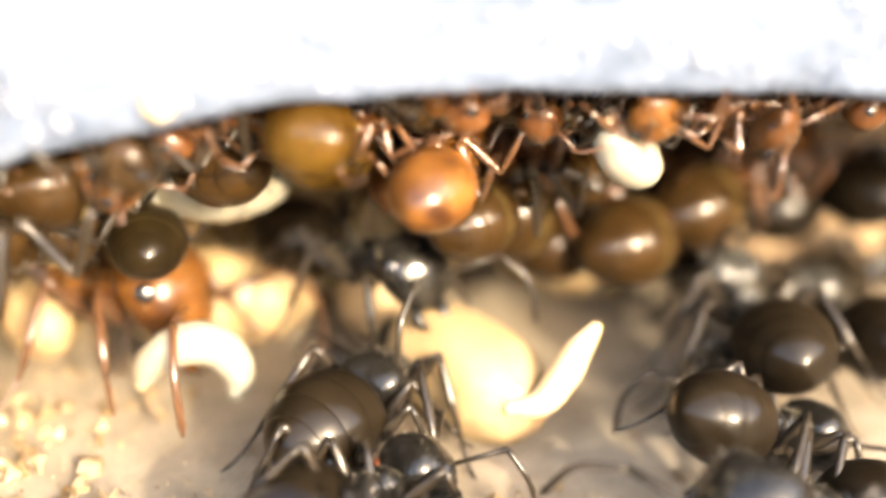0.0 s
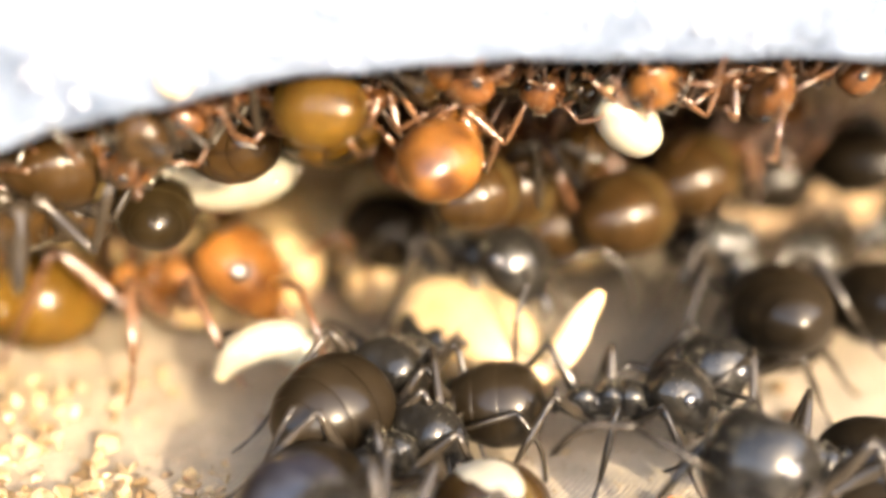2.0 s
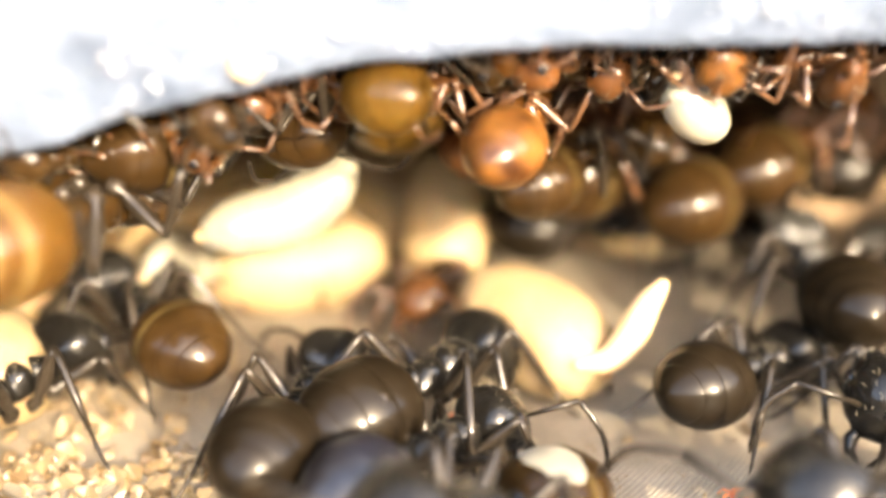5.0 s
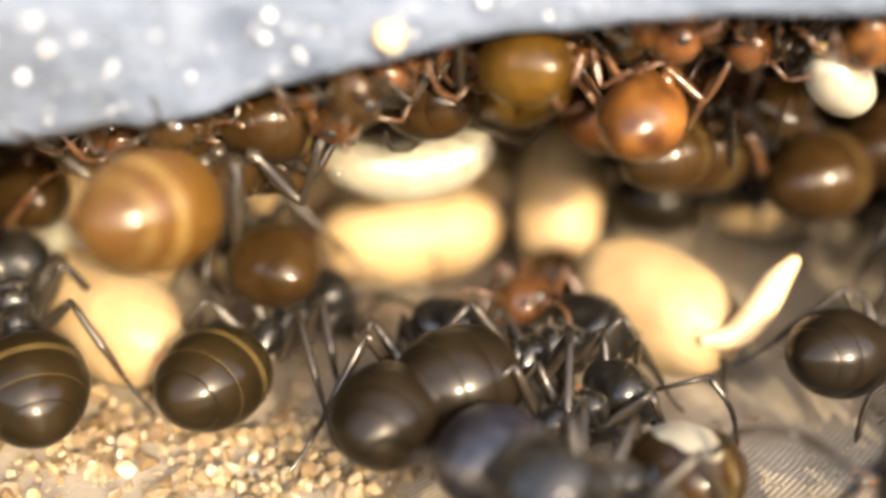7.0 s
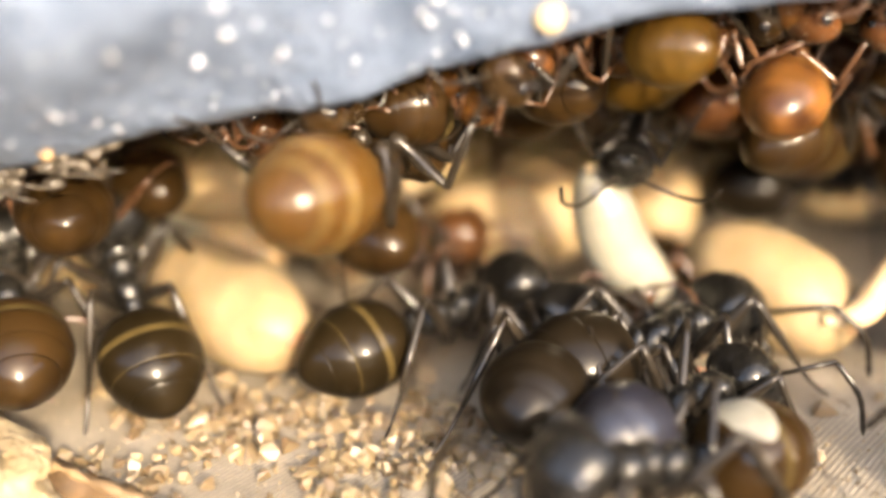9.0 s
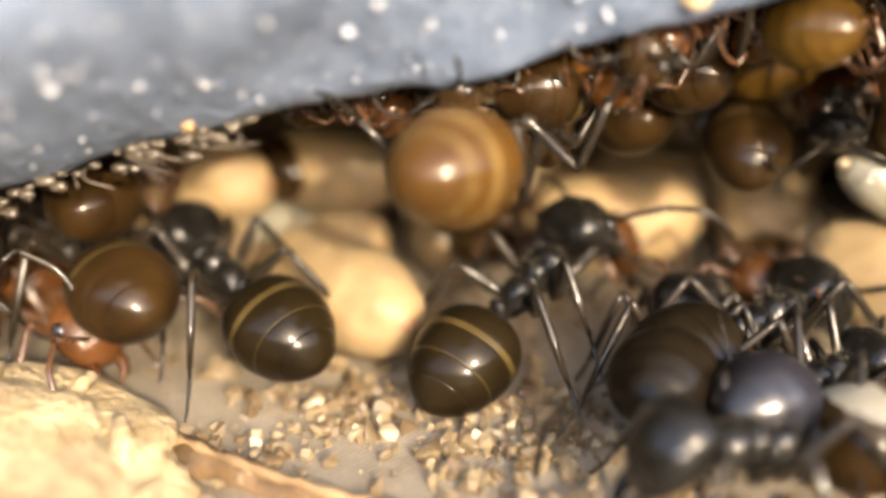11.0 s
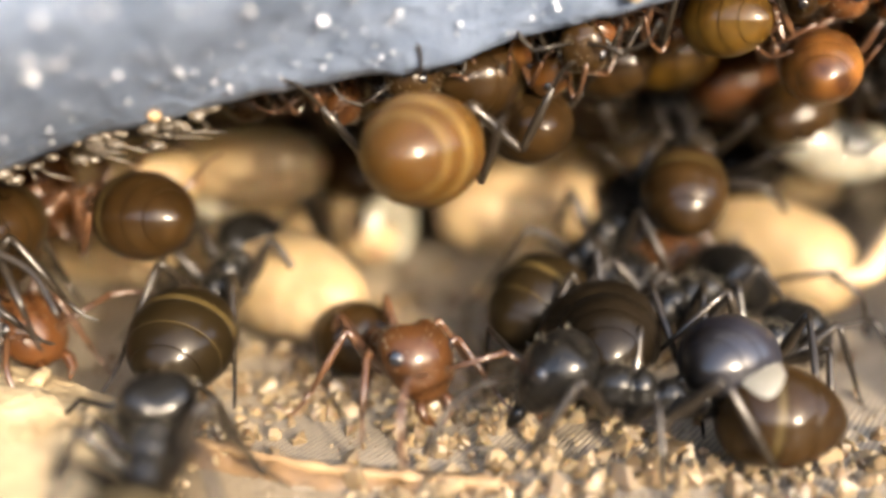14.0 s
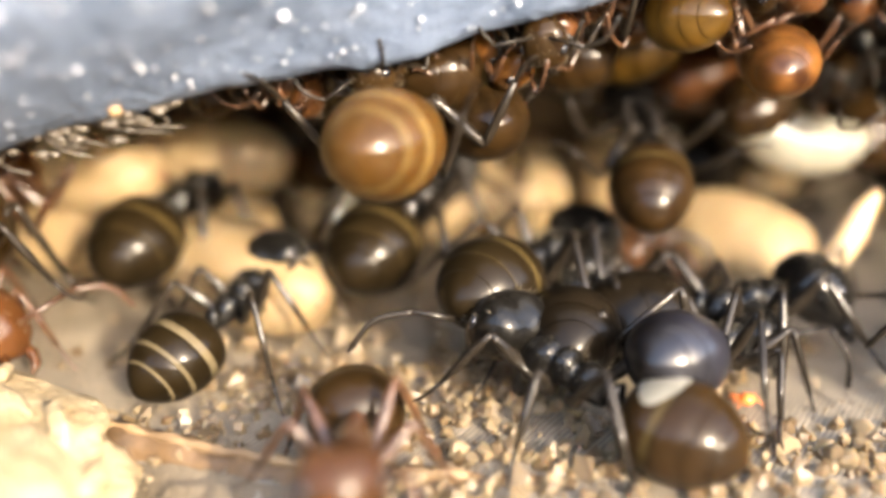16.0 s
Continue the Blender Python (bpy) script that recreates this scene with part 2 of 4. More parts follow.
def ground():
    bm = bmesh.new()
    xs = [-3000, -600, -120, -40] + [-24 + 0.5 * i for i in range(101)] + [45, 120, 600, 3000]
    ys = [-3000, -600, -120, -40] + [-18 + 0.5 * i for i in range(73)] + [40, 120, 600, 3000]
    grid = [[bm.verts.new((x, y, floor_z(x, y) if abs(x) < 30 and abs(y) < 25 else 0)) for x in xs] for y in ys]
    for r0, r1 in zip(grid, grid[1:]):
        for i in range(len(xs) - 1):
            bm.faces.new((r0[i], r0[i + 1], r1[i + 1], r1[i]))
    ob = new("ground", mesh_of("ground", bm, "floor"))
    return tagged(ob, "worn grey hairline-scratched floor strewn with sand grains", "ground", kind="structure")


def stone():
    """The overhanging stone: its front face leans out over the gap, its underside is the gap's ceiling."""
    bm = bmesh.new()
    xs = [-60, -40, -28] + [-22 + 0.4 * i for i in range(101)] + [22, 30, 45, 60]
    shape = [(45, 0.8), (20, 0.9), (8, 0.7), (2, 0.6), (-3, 0.4), (-5.2, 0.15), (-6.2, 0.0), (-6.8, 0.02), (-7.1, 0.2), (-7.35, 0.5),
             (-7.6, 0.9), (-7.85, 1.3), (-8.1, 1.7), (-8.4, 2.2), (-8.7, 2.8), (-9, 3.5), (-9.4, 4.5), (-9.8, 6), (-9.6, 9), (-7, 14),
             (0, 18), (20, 20), (45, 18)]
    rows = []
    for y, dz in shape:
        row = []
        for x in xs:
            w = 1 if y < 0 else 0.5
            lean = float(np.interp(x, (-30, -13, -9, -5, 0), (1.2, 1.2, 0.9, 0.35, 0.2)))
            yy = y if y > -6.9 or dz > 12 else -6.9 - lean * min(dz, 2.6) - 0.25 * dz
            n = noise.noise((x * 0.5, y * 0.6 + dz, 1)) * 0.22 + noise.noise((x * 1.7, y * 1.7 + dz, 5)) * 0.10
            row.append(bm.verts.new((x, yy + n * w, edge_z(x) + dz + n * 0.5 * w)))
        rows.append(row)
    for r0, r1 in zip(rows, rows[1:] + rows[:1]):
        for i in range(len(xs) - 1):
            bm.faces.new((r0[i], r0[i + 1], r1[i + 1], r1[i]))
    for i in (0, -1):
        bm.faces.new([r[i] for r in rows])
    ob = new("stone", mesh_of("stone", bm, "stone"))
    tagged(ob, "blue-grey sparkling stone slab overhanging the ant nest", "stone", kind="structure")
    # mica flakes set in the front face
    rnd = random.Random(4)
    out = Vector((0.1, -0.95, 0.25))  # the flakes' common cleavage
    bm = bmesh.new()
    for _ in range(170):
        x = rnd.choice((-14.5, -12, -10.5, -8, -6, -3.5, -1, 2, 5, 8, 12)) + rnd.gauss(0, 0.9)
        k = min(1, abs(rnd.gauss(0.45, 0.3)))
        dz = 0.3 + 3.3 * k ** 1.2
        lean = float(np.interp(x, (-30, -13, -9, -5, 0), (1.2, 1.2, 0.9, 0.35, 0.2)))
        y = -6.95 - lean * min(dz, 2.6) - 0.25 * dz
        nrm = (out + Vector((rnd.gauss(0, 0.35), rnd.gauss(0, 0.35), rnd.gauss(0, 0.35)))).normalized()
        m = Matrix.Translation((x, y - 0.12, edge_z(x) + dz)) @ nrm.to_track_quat("Z", "Y").to_matrix().to_4x4()
        r = 0.02 + 0.085 * rnd.random() ** 4
        bmesh.ops.create_cone(bm, cap_ends=True, segments=6, radius1=r, radius2=r * 0.8, depth=0.06, matrix=m)
    for _ in range(320):  # finer glitter
        x = rnd.uniform(-20, 16)
        dz = 0.3 + 3.6 * rnd.random()
        lean = float(np.interp(x, (-30, -13, -9, -5, 0), (1.2, 1.2, 0.9, 0.35, 0.2)))
        nrm = (out + Vector((rnd.gauss(0, 0.4), rnd.gauss(0, 0.4), rnd.gauss(0, 0.4)))).normalized()
        m = Matrix.Translation((x, -7.07 - lean * min(dz, 2.6) - 0.25 * dz, edge_z(x) + dz)) @ nrm.to_track_quat("Z", "Y").to_matrix().to_4x4()
        r = rnd.uniform(0.02, 0.055)
        bmesh.ops.create_cone(bm, cap_ends=True, segments=5, radius1=r, radius2=r * 0.8, depth=0.06, matrix=m)
    me = mesh_of("mica", bm, "mica")
    for f in me.polygons:
        f.use_smooth = False
    tagged(new("mica_flakes", me), "tiny bright mica flakes in the stone", "mineral", kind="stuff")


def soil_wall():
    """Lumpy soil that closes the gap at the back and at the sides."""
    bm = bmesh.new()
    pts = [(-40, -4), (-30, 4), (-22, 9), (-14, 11), (-6, 12), (2, 12.5), (10, 12), (18, 10.5), (26, 8), (34, 2), (42, -4)]
    line = smooth_path([(x, y, 0) for x, y in pts], 9)
    rows = []
    for k in range(14):
        z = -1 + k * 1.0
        rows.append([bm.verts.new((p.x, p.y + 1.1 * noise.noise((p.x * 0.35, z * 0.4, 2)) + 0.5 * noise.noise((p.x, z, 8)), z)) for p in line])
    for r0, r1 in zip(rows, rows[1:]):
        for i in range(len(line) - 1):
            bm.faces.new((r0[i], r0[i + 1], r1[i + 1], r1[i]))
    ext = bmesh.ops.extrude_face_region(bm, geom=bm.faces[:])
    for v in ext["geom"]:
        if isinstance(v, bmesh.types.BMVert):
            v.co.y += 4
    tagged(new("wall_back", mesh_of("wall_back", bm, "soil")), "dark brown crumbly soil behind the nest", "soil", kind="structure")


def unseen_bank():
    """Low unseen earth ring behind and beside the camera, added to cut sky reflections and warm the bounce."""
    bm = bmesh.new()
    rows = []
    for rad, z in ((44, -0.5), (50, 3), (60, 11), (70, 18), (84, 24), (105, 26), (145, 20), (215, -1)):
        rows.append([bm.verts.new((rad * math.cos(a), rad * math.sin(a), z * (1 + 0.14 * noise.noise((3 * math.cos(a), 3 * math.sin(a), rad * 0.035)))))
                     for a in (2 * math.pi * k / 96 for k in range(96))])
    for r0, r1 in zip(rows, rows[1:]):
        for k in range(96):
            bm.faces.new((r0[k], r0[(k + 1) % 96], r1[(k + 1) % 96], r1[k]))
    tagged(new("unseen_ring", mesh_of("unseen_ring", bm, "soil")), "unseen ring of brown earth added to shape reflections and bounced light", "soil", kind="structure")


def grain_mesh(rnd, r):
    """Vertices and faces of one chipped sand grain: the hull of a few points."""
    bm = bmesh.new()
    flat = Vector((rnd.uniform(0.8, 1.3), rnd.uniform(0.7, 1.1), rnd.uniform(0.5, 0.9)))
    for _ in range(13):
        v = Vector([rnd.gauss(0, 1) for _ in range(3)]).normalized() * rnd.uniform(0.8, 1.05) * r
        bm.verts.new([c * f for c, f in zip(v, flat)])
    bmesh.ops.convex_hull(bm, input=bm.verts[:])
    bm.verts.index_update()
    vs, fs = [v.co.copy() for v in bm.verts], [[v.index for v in f.verts] for f in bm.faces]
    bm.free()
    return vs, fs


CLUMPS = [(random.Random(k).gauss(-5.2, 3.4), random.Random(k + 50).gauss(-6.7, 1.2)) for k in range(34)]


def sand_place(rnd):
    k = rnd.random()
    if k < 0.36:  # clumps of the drift in front
        x, y = rnd.choice(CLUMPS)
        return x + rnd.gauss(0, 0.34), y - 0.12 * (x + 5) + rnd.gauss(0, 0.24)
    if k < 0.48:
        return rnd.gauss(-5, 3.4), rnd.gauss(-6.6, 1.3)
    if k < 0.56:
        return rnd.gauss(-5.5, 1.6), rnd.gauss(-2.2, 1.5)
    if k < 0.92:
        return rnd.uniform(-7, 8), rnd.gauss(-10.6, 0.8)
    return rnd.uniform(-16, 18), rnd.uniform(-12, 4)


def sand():
    rnd = random.Random(11)
    vs, fs = [], []
    shapes = [grain_mesh(rnd, 1.0) for _ in range(40)]
    for i in range(7200):
        x, y = sand_place(rnd) if i < 1350 else (rnd.uniform(-16, 17), rnd.uniform(-12.5, 5))
        r = rnd.uniform(0.015, 0.065) if i >= 1350 else min(0.38, 0.14 * math.exp(rnd.gauss(0, 0.5)))
        v, f = rnd.choice(shapes)
        turn = Euler([rnd.uniform(0, 6.28) for _ in range(3)]).to_matrix()
        n = len(vs)
        vs += [(turn @ p * r + Vector((x, y, floor_z(x, y) + r * 0.4))) * S for p in v]
        fs += [tuple(i + n for i in q) for q in f]
    me = bpy.data.meshes.new("sand")
    me.from_pydata(vs, [], fs)
    me.materials.append(M["sand"])
    tagged(new("sand", me), "loose tan and amber sand grains on the floor", "sand", kind="stuff")


def large_grains(floor):
    rnd = random.Random(5)
    meshes = []
    for _ in range(12):
        v, f = grain_mesh(rnd, rnd.uniform(0.2, 0.34))
        me = bpy.data.meshes.new("sand_grain")
        me.from_pydata([p * S for p in v], [], f)
        me.materials.append(M["grain"])
        meshes.append(me)
    for i in range(240):
        x, y = sand_place(rnd)
        part("sand_grain", meshes[i % 12], floor,
             P(x, y, floor_z(x, y) + 0.12, rnd.uniform(0, 360), rnd.uniform(0, 360), rnd.uniform(0, 360)))


def hollow_shade():
    """Dark sheet that fills the hollow between the bark and the wood; its colour paints the shade there."""
    bm = bmesh.new()
    xs, rows = [-17 + 0.3 * i for i in range(56)], []
    for k in range(30):
        row = []
        for x in xs:
            rim = float(np.interp(x, (-16, -13.4, -11, -8, -5), (-4.2, -6.3, -8.0, -9.5, -10.3)))
            y = rim - 0.5 - 0.3 * k
            lift = 0.05 + 0.10 * noise.noise((x * 1.3, y * 1.3, 7)) + 0.05 * noise.noise((x * 4, y * 4, 2))
            row.append(bm.verts.new((x, y, floor_z(x, y) + max(-0.2, lift if x < -4.5 else lift - 0.5 * (x + 4.5)))))
        rows.append(row)
    for a, b in zip(rows, rows[1:]):
        for i in range(len(xs) - 1):
            bm.faces.new((a[i], a[i + 1], b[i + 1], b[i]))
    tagged(new("shade_patch", mesh_of("shade_patch", bm, "shade_soil")), "dark soil sheet standing for the shade in the hollow beside the bark", "soil", kind="structure")


def wood_chunk():
    """The pale crumbly lump with its brown rim."""
    bm = bmesh.new()
    bmesh.ops.create_icosphere(bm, subdivisions=5, radius=1)
    for v in bm.verts:
        c = v.co.copy()
        n = 1 + 0.16 * noise.noise(c * 2.2) + 0.07 * noise.noise(c * 6) + 0.03 * noise.noise(c * 15)
        v.co = Vector((c.x * 4.7 * n, c.y * 5.1 * n, c.z * 1.4 * n))
    ob = new("wood_chunk", mesh_of("wood_chunk", bm, "wood"))
    ob.matrix_basis = P(-15.3, -10.7, 0.4, 0, 0, 35)
    tagged(ob, "crumbly cream-coloured wood chunk lying on the floor", "wood")
    rnd = random.Random(8)
    for _ in range(26):  # torn fibres and flakes on its face
        a, q = rnd.uniform(0, 2 * math.pi), rnd.uniform(0.35, 0.97)
        bm = bmesh.new()
        bmesh.ops.create_icosphere(bm, subdivisions=2, radius=1)
        seed = rnd.uniform(0, 50)
        for v in bm.verts:
            n = 1 + 0.35 * noise.noise(v.co * 1.9 + Vector((seed, 0, 0)))
            v.co = Vector((v.co.x * 0.22 * n, v.co.y * rnd.uniform(0.75, 0.85) * n, v.co.z * 0.13 * n))
        part("flake", mesh_of("flake", bm, "wood"), ob, P(4.6 * q * math.cos(a), 5.0 * q * math.sin(a), 1.37 * math.sqrt(1 - q * q), rnd.uniform(-15, 15), rnd.uniform(-25, 25), rnd.gauss(-20, 22)))


def bark_strip():
    bm = bmesh.new()
    line = smooth_path([(-15.5, -4.6, 0.3), (-13.4, -6.3, 0.3), (-11, -8.0, 0.28), (-8, -9.5, 0.2), (-5, -10.3, 0.1), (-2, -10.8, 0)], 16)
    rows = []
    for i, p in enumerate(line):
        way = (line[min(i + 1, len(line) - 1)] - line[max(i - 1, 0)]).normalized()
        side = Vector((way.y, -way.x, 0))
        row = []
        for k, (o, z) in enumerate(((-0.3, -0.4), (-0.24, 0.0), (-0.06, 0.08), (0.12, 0.06), (0.35, -0.2), (0.45, -1.2))):
            q = p + side * (o + 0.25 * noise.noise((p.x * 1.1, p.y, k * 0.3))) + Vector((0, 0, z + 0.22 * noise.noise((p.x * 1.9, k * 1.3, 4)) + 0.08 * noise.noise((p.x * 6, k * 2.3, 7))))
            row.append(bm.verts.new(q))
        rows.append(row)
    for a, b in zip(rows, rows[1:]):
        for k in range(5):
            bm.faces.new((a[k], a[k + 1], b[k + 1], b[k]))
        bm.faces.new((a[5], a[0], b[0], b[5]))
    bm.faces.new(rows[0])
    bm.faces.new(rows[-1])
    ob = new("bark_strip", mesh_of("bark_strip", bm, "rim"))
    tagged(ob, "curved orange-brown bark strip half buried in sand", "bark")
    bm = bmesh.new()
    edge = [p + Vector((0.0, 0.0, 0.1 + 0.1 * noise.noise((p.x * 2.1, 3, 4)))) for p in line[4:-10]]
    tube(bm, edge, [0.11 + 0.1 * noise.noise((p.x * 2.7, p.y, 9)) for p in edge], 8)
    part("inner_bark", mesh_of("inner_bark", bm, "inner"), ob, None, "paler orange-brown inner bark")


# ---- brood ----
def cocoon_mesh(seed, length, width):
    bm = bmesh.new()
    n = 36
    rows = []
    for i in range(n + 1):
        u = i / n
        r = max(0.03, (1 - abs(2 * u - 1) ** 2.5) ** 0.5)
        rows.append(((u - 0.5) * length, r * width / 2, r * width / 2, 0))
    rings(bm, rows, 40)
    for v in bm.verts:
        c = v.co * 0.9 + Vector((seed * 7.1, 0, 0))
        v.co *= 1 + 0.03 * noise.noise(c) + 0.018 * noise.noise(Vector((c.x * 3.5, c.y * 1.1, c.z * 3.5))) + 0.012 * noise.noise(c * 5)
    return mesh_of("cocoon", bm, "cocoon")


def spot_mesh(width):
    bm = bmesh.new()
    rings(bm, [(-0.05, 0.05, 0.05, 0), (-0.035, 0.16, 0.13, 0), (0.01, 0.26, 0.22, 0), (0.05, 0.28, 0.24, 0)], 12)
    return mesh_of("end_spot", bm, "spot")


def cocoon(seed, length, width, m, label="tan papery ant cocoon lying on the floor"):
    ob = new("cocoon", cocoon_mesh(seed, length, width))
    ob.matrix_basis = m
    part("end_spot", cached(("spot", width), lambda: spot_mesh(width)), ob, P(0, -length / 2 + 0.02, 0.05), "dark reddish spot at the end")
    return tagged(ob, label, "cocoon", "cocoons in the nest")


def droplet_mesh():
    bm = bmesh.new()
    ball(bm, (0, 0, 0), (0.07, 0.06, 0.07))
    return mesh_of("droplet", bm, "water")


def larva_mesh(points, radius, skin, seg=20):
    line = smooth_path(points, 8)
    n = len(line) - 1
    radii = []
    for i in range(n + 1):
        u = i / n
        r = max(0.08, min(1, math.sin(math.pi * min(1, max(0.02, u * 0.92 + 0.05))) ** 0.55))
        radii.append(radius * r * (1 + 0.018 * math.sin(u * 11 * 2 * math.pi)))
    bm = bmesh.new()
    tube(bm, line, radii, seg)
    return mesh_of("larva", bm, skin)


def larva(points, radius, m, label, skin="larva", drops=0):
    ob = new("larva", larva_mesh(points, radius, skin))
    ob.matrix_basis = m
    bm = bmesh.new()
    ball(bm, (0, 0, 0), (0.2, 0.16, 0.17))
    part("head_capsule", mesh_of("head_capsule", bm, "cream"), ob, Matrix.Translation(Vector(points[0]) * S), "yellowish head end")
    for k in range(drops):
        u = (k + 0.6) / drops
        p = Vector(points[int(u * (len(points) - 1))]).lerp(Vector(points[min(len(points) - 1, int(u * (len(points) - 1)) + 1)]), u * (len(points) - 1) % 1)
        part("droplet", cached("droplet", droplet_mesh), ob, Matrix.Translation((p + Vector((0, -0.97 * radius, 0.1 * math.sin(k * 2.4)))) * S), "clear shining droplet")
    return tagged(ob, label, "larva", "larvae in the nest")


# ---- ants ----
SKINS = {  # head, thorax, gaster, leg
    "black": ("hull", "hull", "black", "blackleg"),
    "plain": ("hull", "hull", "plain", "blackleg"),
    "brown": ("brown", "brown", "brown", "blackleg"),
    "amber": ("brown", "brown", "amber", "blackleg"),
    "red": ("red", "red", "red", "redleg"),
    "redgas": ("russet", "russet", "brown", "redleg"),
    "tawny": ("tawny", "tawny", "tawny", "redleg"),
    "honey": ("brown", "brown", "honey", "blackleg"),
    "darkgas": ("hull", "hull", "brown", "blackleg"),
    "striped": ("hull", "hull", "banded", "blackleg"),
    "mottlegas": ("hull", "hull", "mottle", "blackleg"),
    # head and thorax greyed to paint in the light they lack
    "lit_grey": ("lit_grey", "lit_grey", "plain", "blackleg"),
    "palegas": ("hull", "hull", "brown", "blackleg"),
    "redamber": ("tawny", "tawny", "amber", "redleg"),
}
LEGS = {  # hip, knee, ankle, toe
    "front": ((0.42, 0.85, -0.35), (1.35, 1.6, 0.45), (1.95, 2.4, -1.0), (2.3, 3.0, -1.65)),
    "middle": ((0.48, 0.2, -0.4), (1.65, 0.15, 0.6), (2.5, -0.1, -1.0), (3.1, -0.35, -1.65)),
    "hind": ((0.42, -0.5, -0.4), (1.35, -1.5, 0.85), (2.1, -2.7, -0.9), (2.6, -3.5, -1.65)),
}


def thorax_mesh(skin):
    """Pronotum, mesonotum and propodeum with grooves between."""
    bm = bmesh.new()
    rings(bm, [(1.5, 0.14, 0.16, -0.02), (1.42, 0.24, 0.24, 0.0), (1.25, 0.36, 0.34, 0.03), (1.02, 0.5, 0.46, 0.08), (0.76, 0.58, 0.54, 0.12), (0.5, 0.57, 0.56, 0.14),
               (0.4, 0.52, 0.5, 0.11), (0.34, 0.45, 0.44, 0.06), (0.28, 0.49, 0.5, 0.1), (0.12, 0.5, 0.56, 0.14), (-0.08, 0.46, 0.52, 0.1), (-0.2, 0.4, 0.43, 0.03),
               (-0.27, 0.35, 0.36, -0.05), (-0.34, 0.41, 0.42, -0.01), (-0.5, 0.45, 0.5, 0.05), (-0.75, 0.44, 0.5, 0.05), (-0.98, 0.37, 0.41, -0.04), (-1.15, 0.25, 0.28, -0.15),
               (-1.27, 0.12, 0.14, -0.2)], 20)
    for v in bm.verts:  # sunken flanks and a flatter belly
        if v.co.z < -0.15:
            v.co.z *= 0.86
        v.co.x *= 1 - 0.07 * math.sin(v.co.z * 9)
    return mesh_of("thorax", bm, skin)


def bristle_mesh(rows, count, seed, length):
    """Sparse stiff hairs that lean back from a ringed body."""
    rnd = random.Random(seed)
    bm = bmesh.new()
    for _ in range(count):
        i = rnd.randrange(len(rows) - 1)
        q, a = rnd.random(), radians(rnd.uniform(15, 165))
        y, rx, rz, cz = [u + (v - u) * q for u, v in zip(rows[i], rows[i + 1])]
        foot = Vector((rx * math.cos(a), y, cz + rz * math.sin(a)))
        out = Vector((math.cos(a), rnd.uniform(-0.9, 0.1), math.sin(a))).normalized()
        tube(bm, [foot - out * 0.03, foot + out * length * rnd.uniform(0.6, 1.2)], (0.011, 0.004), 3)
    return mesh_of("bristles", bm, "bristle")


def petiole_mesh(skin):
    bm = bmesh.new()
    rings(bm, [(0.25, 0.1, 0.1, 0), (0.1, 0.16, 0.18, 0.02), (0.02, 0.3, 0.42, 0.16), (-0.08, 0.3, 0.42, 0.16), (-0.18, 0.16, 0.18, 0.02), (-0.35, 0.12, 0.12, 0)], 12)
    return mesh_of("petiole", bm, skin)


def gaster_r(u):
    """Half width of the abdomen along its length: blunt in front, drawn out to a point behind."""
    w = 2 * max(0.0, min(1.0, u)) ** 0.82 - 1
    return 1.3 * (max(0.0, 1 - (-w) ** 2.4) ** 0.5 if w < 0 else max(0.0, 1 - w ** 2.05) ** 0.62)


def tergite_mesh(k, skin):
    """One ring of the abdomen: swollen in its middle, with a golden hem that curls under."""
    cuts = ((0.004, 0.43), (0.41, 0.67), (0.65, 0.84), (0.82, 0.998))
    a, b = cuts[k]
    honey, wide = skin == "honey", skin == "banded"
    hem = k in ((1, 2) if honey else (0, 1, 2) if wide else (0, 1) if skin == "black" else (0,) if skin == "brown" else ())
    bm = bmesh.new()
    n = 20 if k == 0 else 16
    rows, slot = [], []
    for i in range(n + 1):
        u = a + (b - a) * i / n
        swell = 0.972 + 0.05 * math.sin(math.pi * min(1, 0.62 * i / n + 0.3)) - 0.004 * k
        if k == 0:
            swell = 1.0 + 0.012 * math.sin(math.pi * i / n)
        r = max(gaster_r(u) * swell, 0.05)
        rows.append((-3.05 * u, r, r * 0.93, -0.12 + 0.1 * u))
        slot.append(1 if hem and i >= n * (0.66 if honey else 0.72 if wide else (0.8, 0.82, 0.9)[k]) else 0)
    if k < 3:  # the hem curls under
        y, rx, rz, cz = rows[-1]
        rows.append((y - 0.012, rx * 0.99, rz * 0.99, cz))
        rows.append((y + 0.05, rx * 0.93, rz * 0.93, cz))
        slot += [1, 1] if hem else [0, 0]
    rings(bm, rows, 32, True, slot)
    return mesh_of("tergite", bm, "black" if wide else skin, "aband" if honey else "hem" if wide else skin if skin in ("mottle", "plain") else "band")


def patch_mesh():
    """A thin pale patch that follows the top of the first segment."""
    bm = bmesh.new()
    rows = []
    for i in range(8):
        u = 0.09 + 0.047 * i
        rr = gaster_r(u) * 1.03
        wide = 46 * math.sin(math.pi * (i + 0.6) / 8.2) ** 0.7
        rows.append([bm.verts.new((rr * math.cos(a), -3.05 * u, -0.12 + 0.1 * u + rr * 0.93 * math.sin(a)))
                     for a in (radians(88 + wide * (k / 3 - 1)) for k in range(7))])
    for a, b in zip(rows, rows[1:]):
        for k in range(6):
            bm.faces.new((a[k], a[k + 1], b[k + 1], b[k]))
    return mesh_of("pale_patch", bm, "pale")


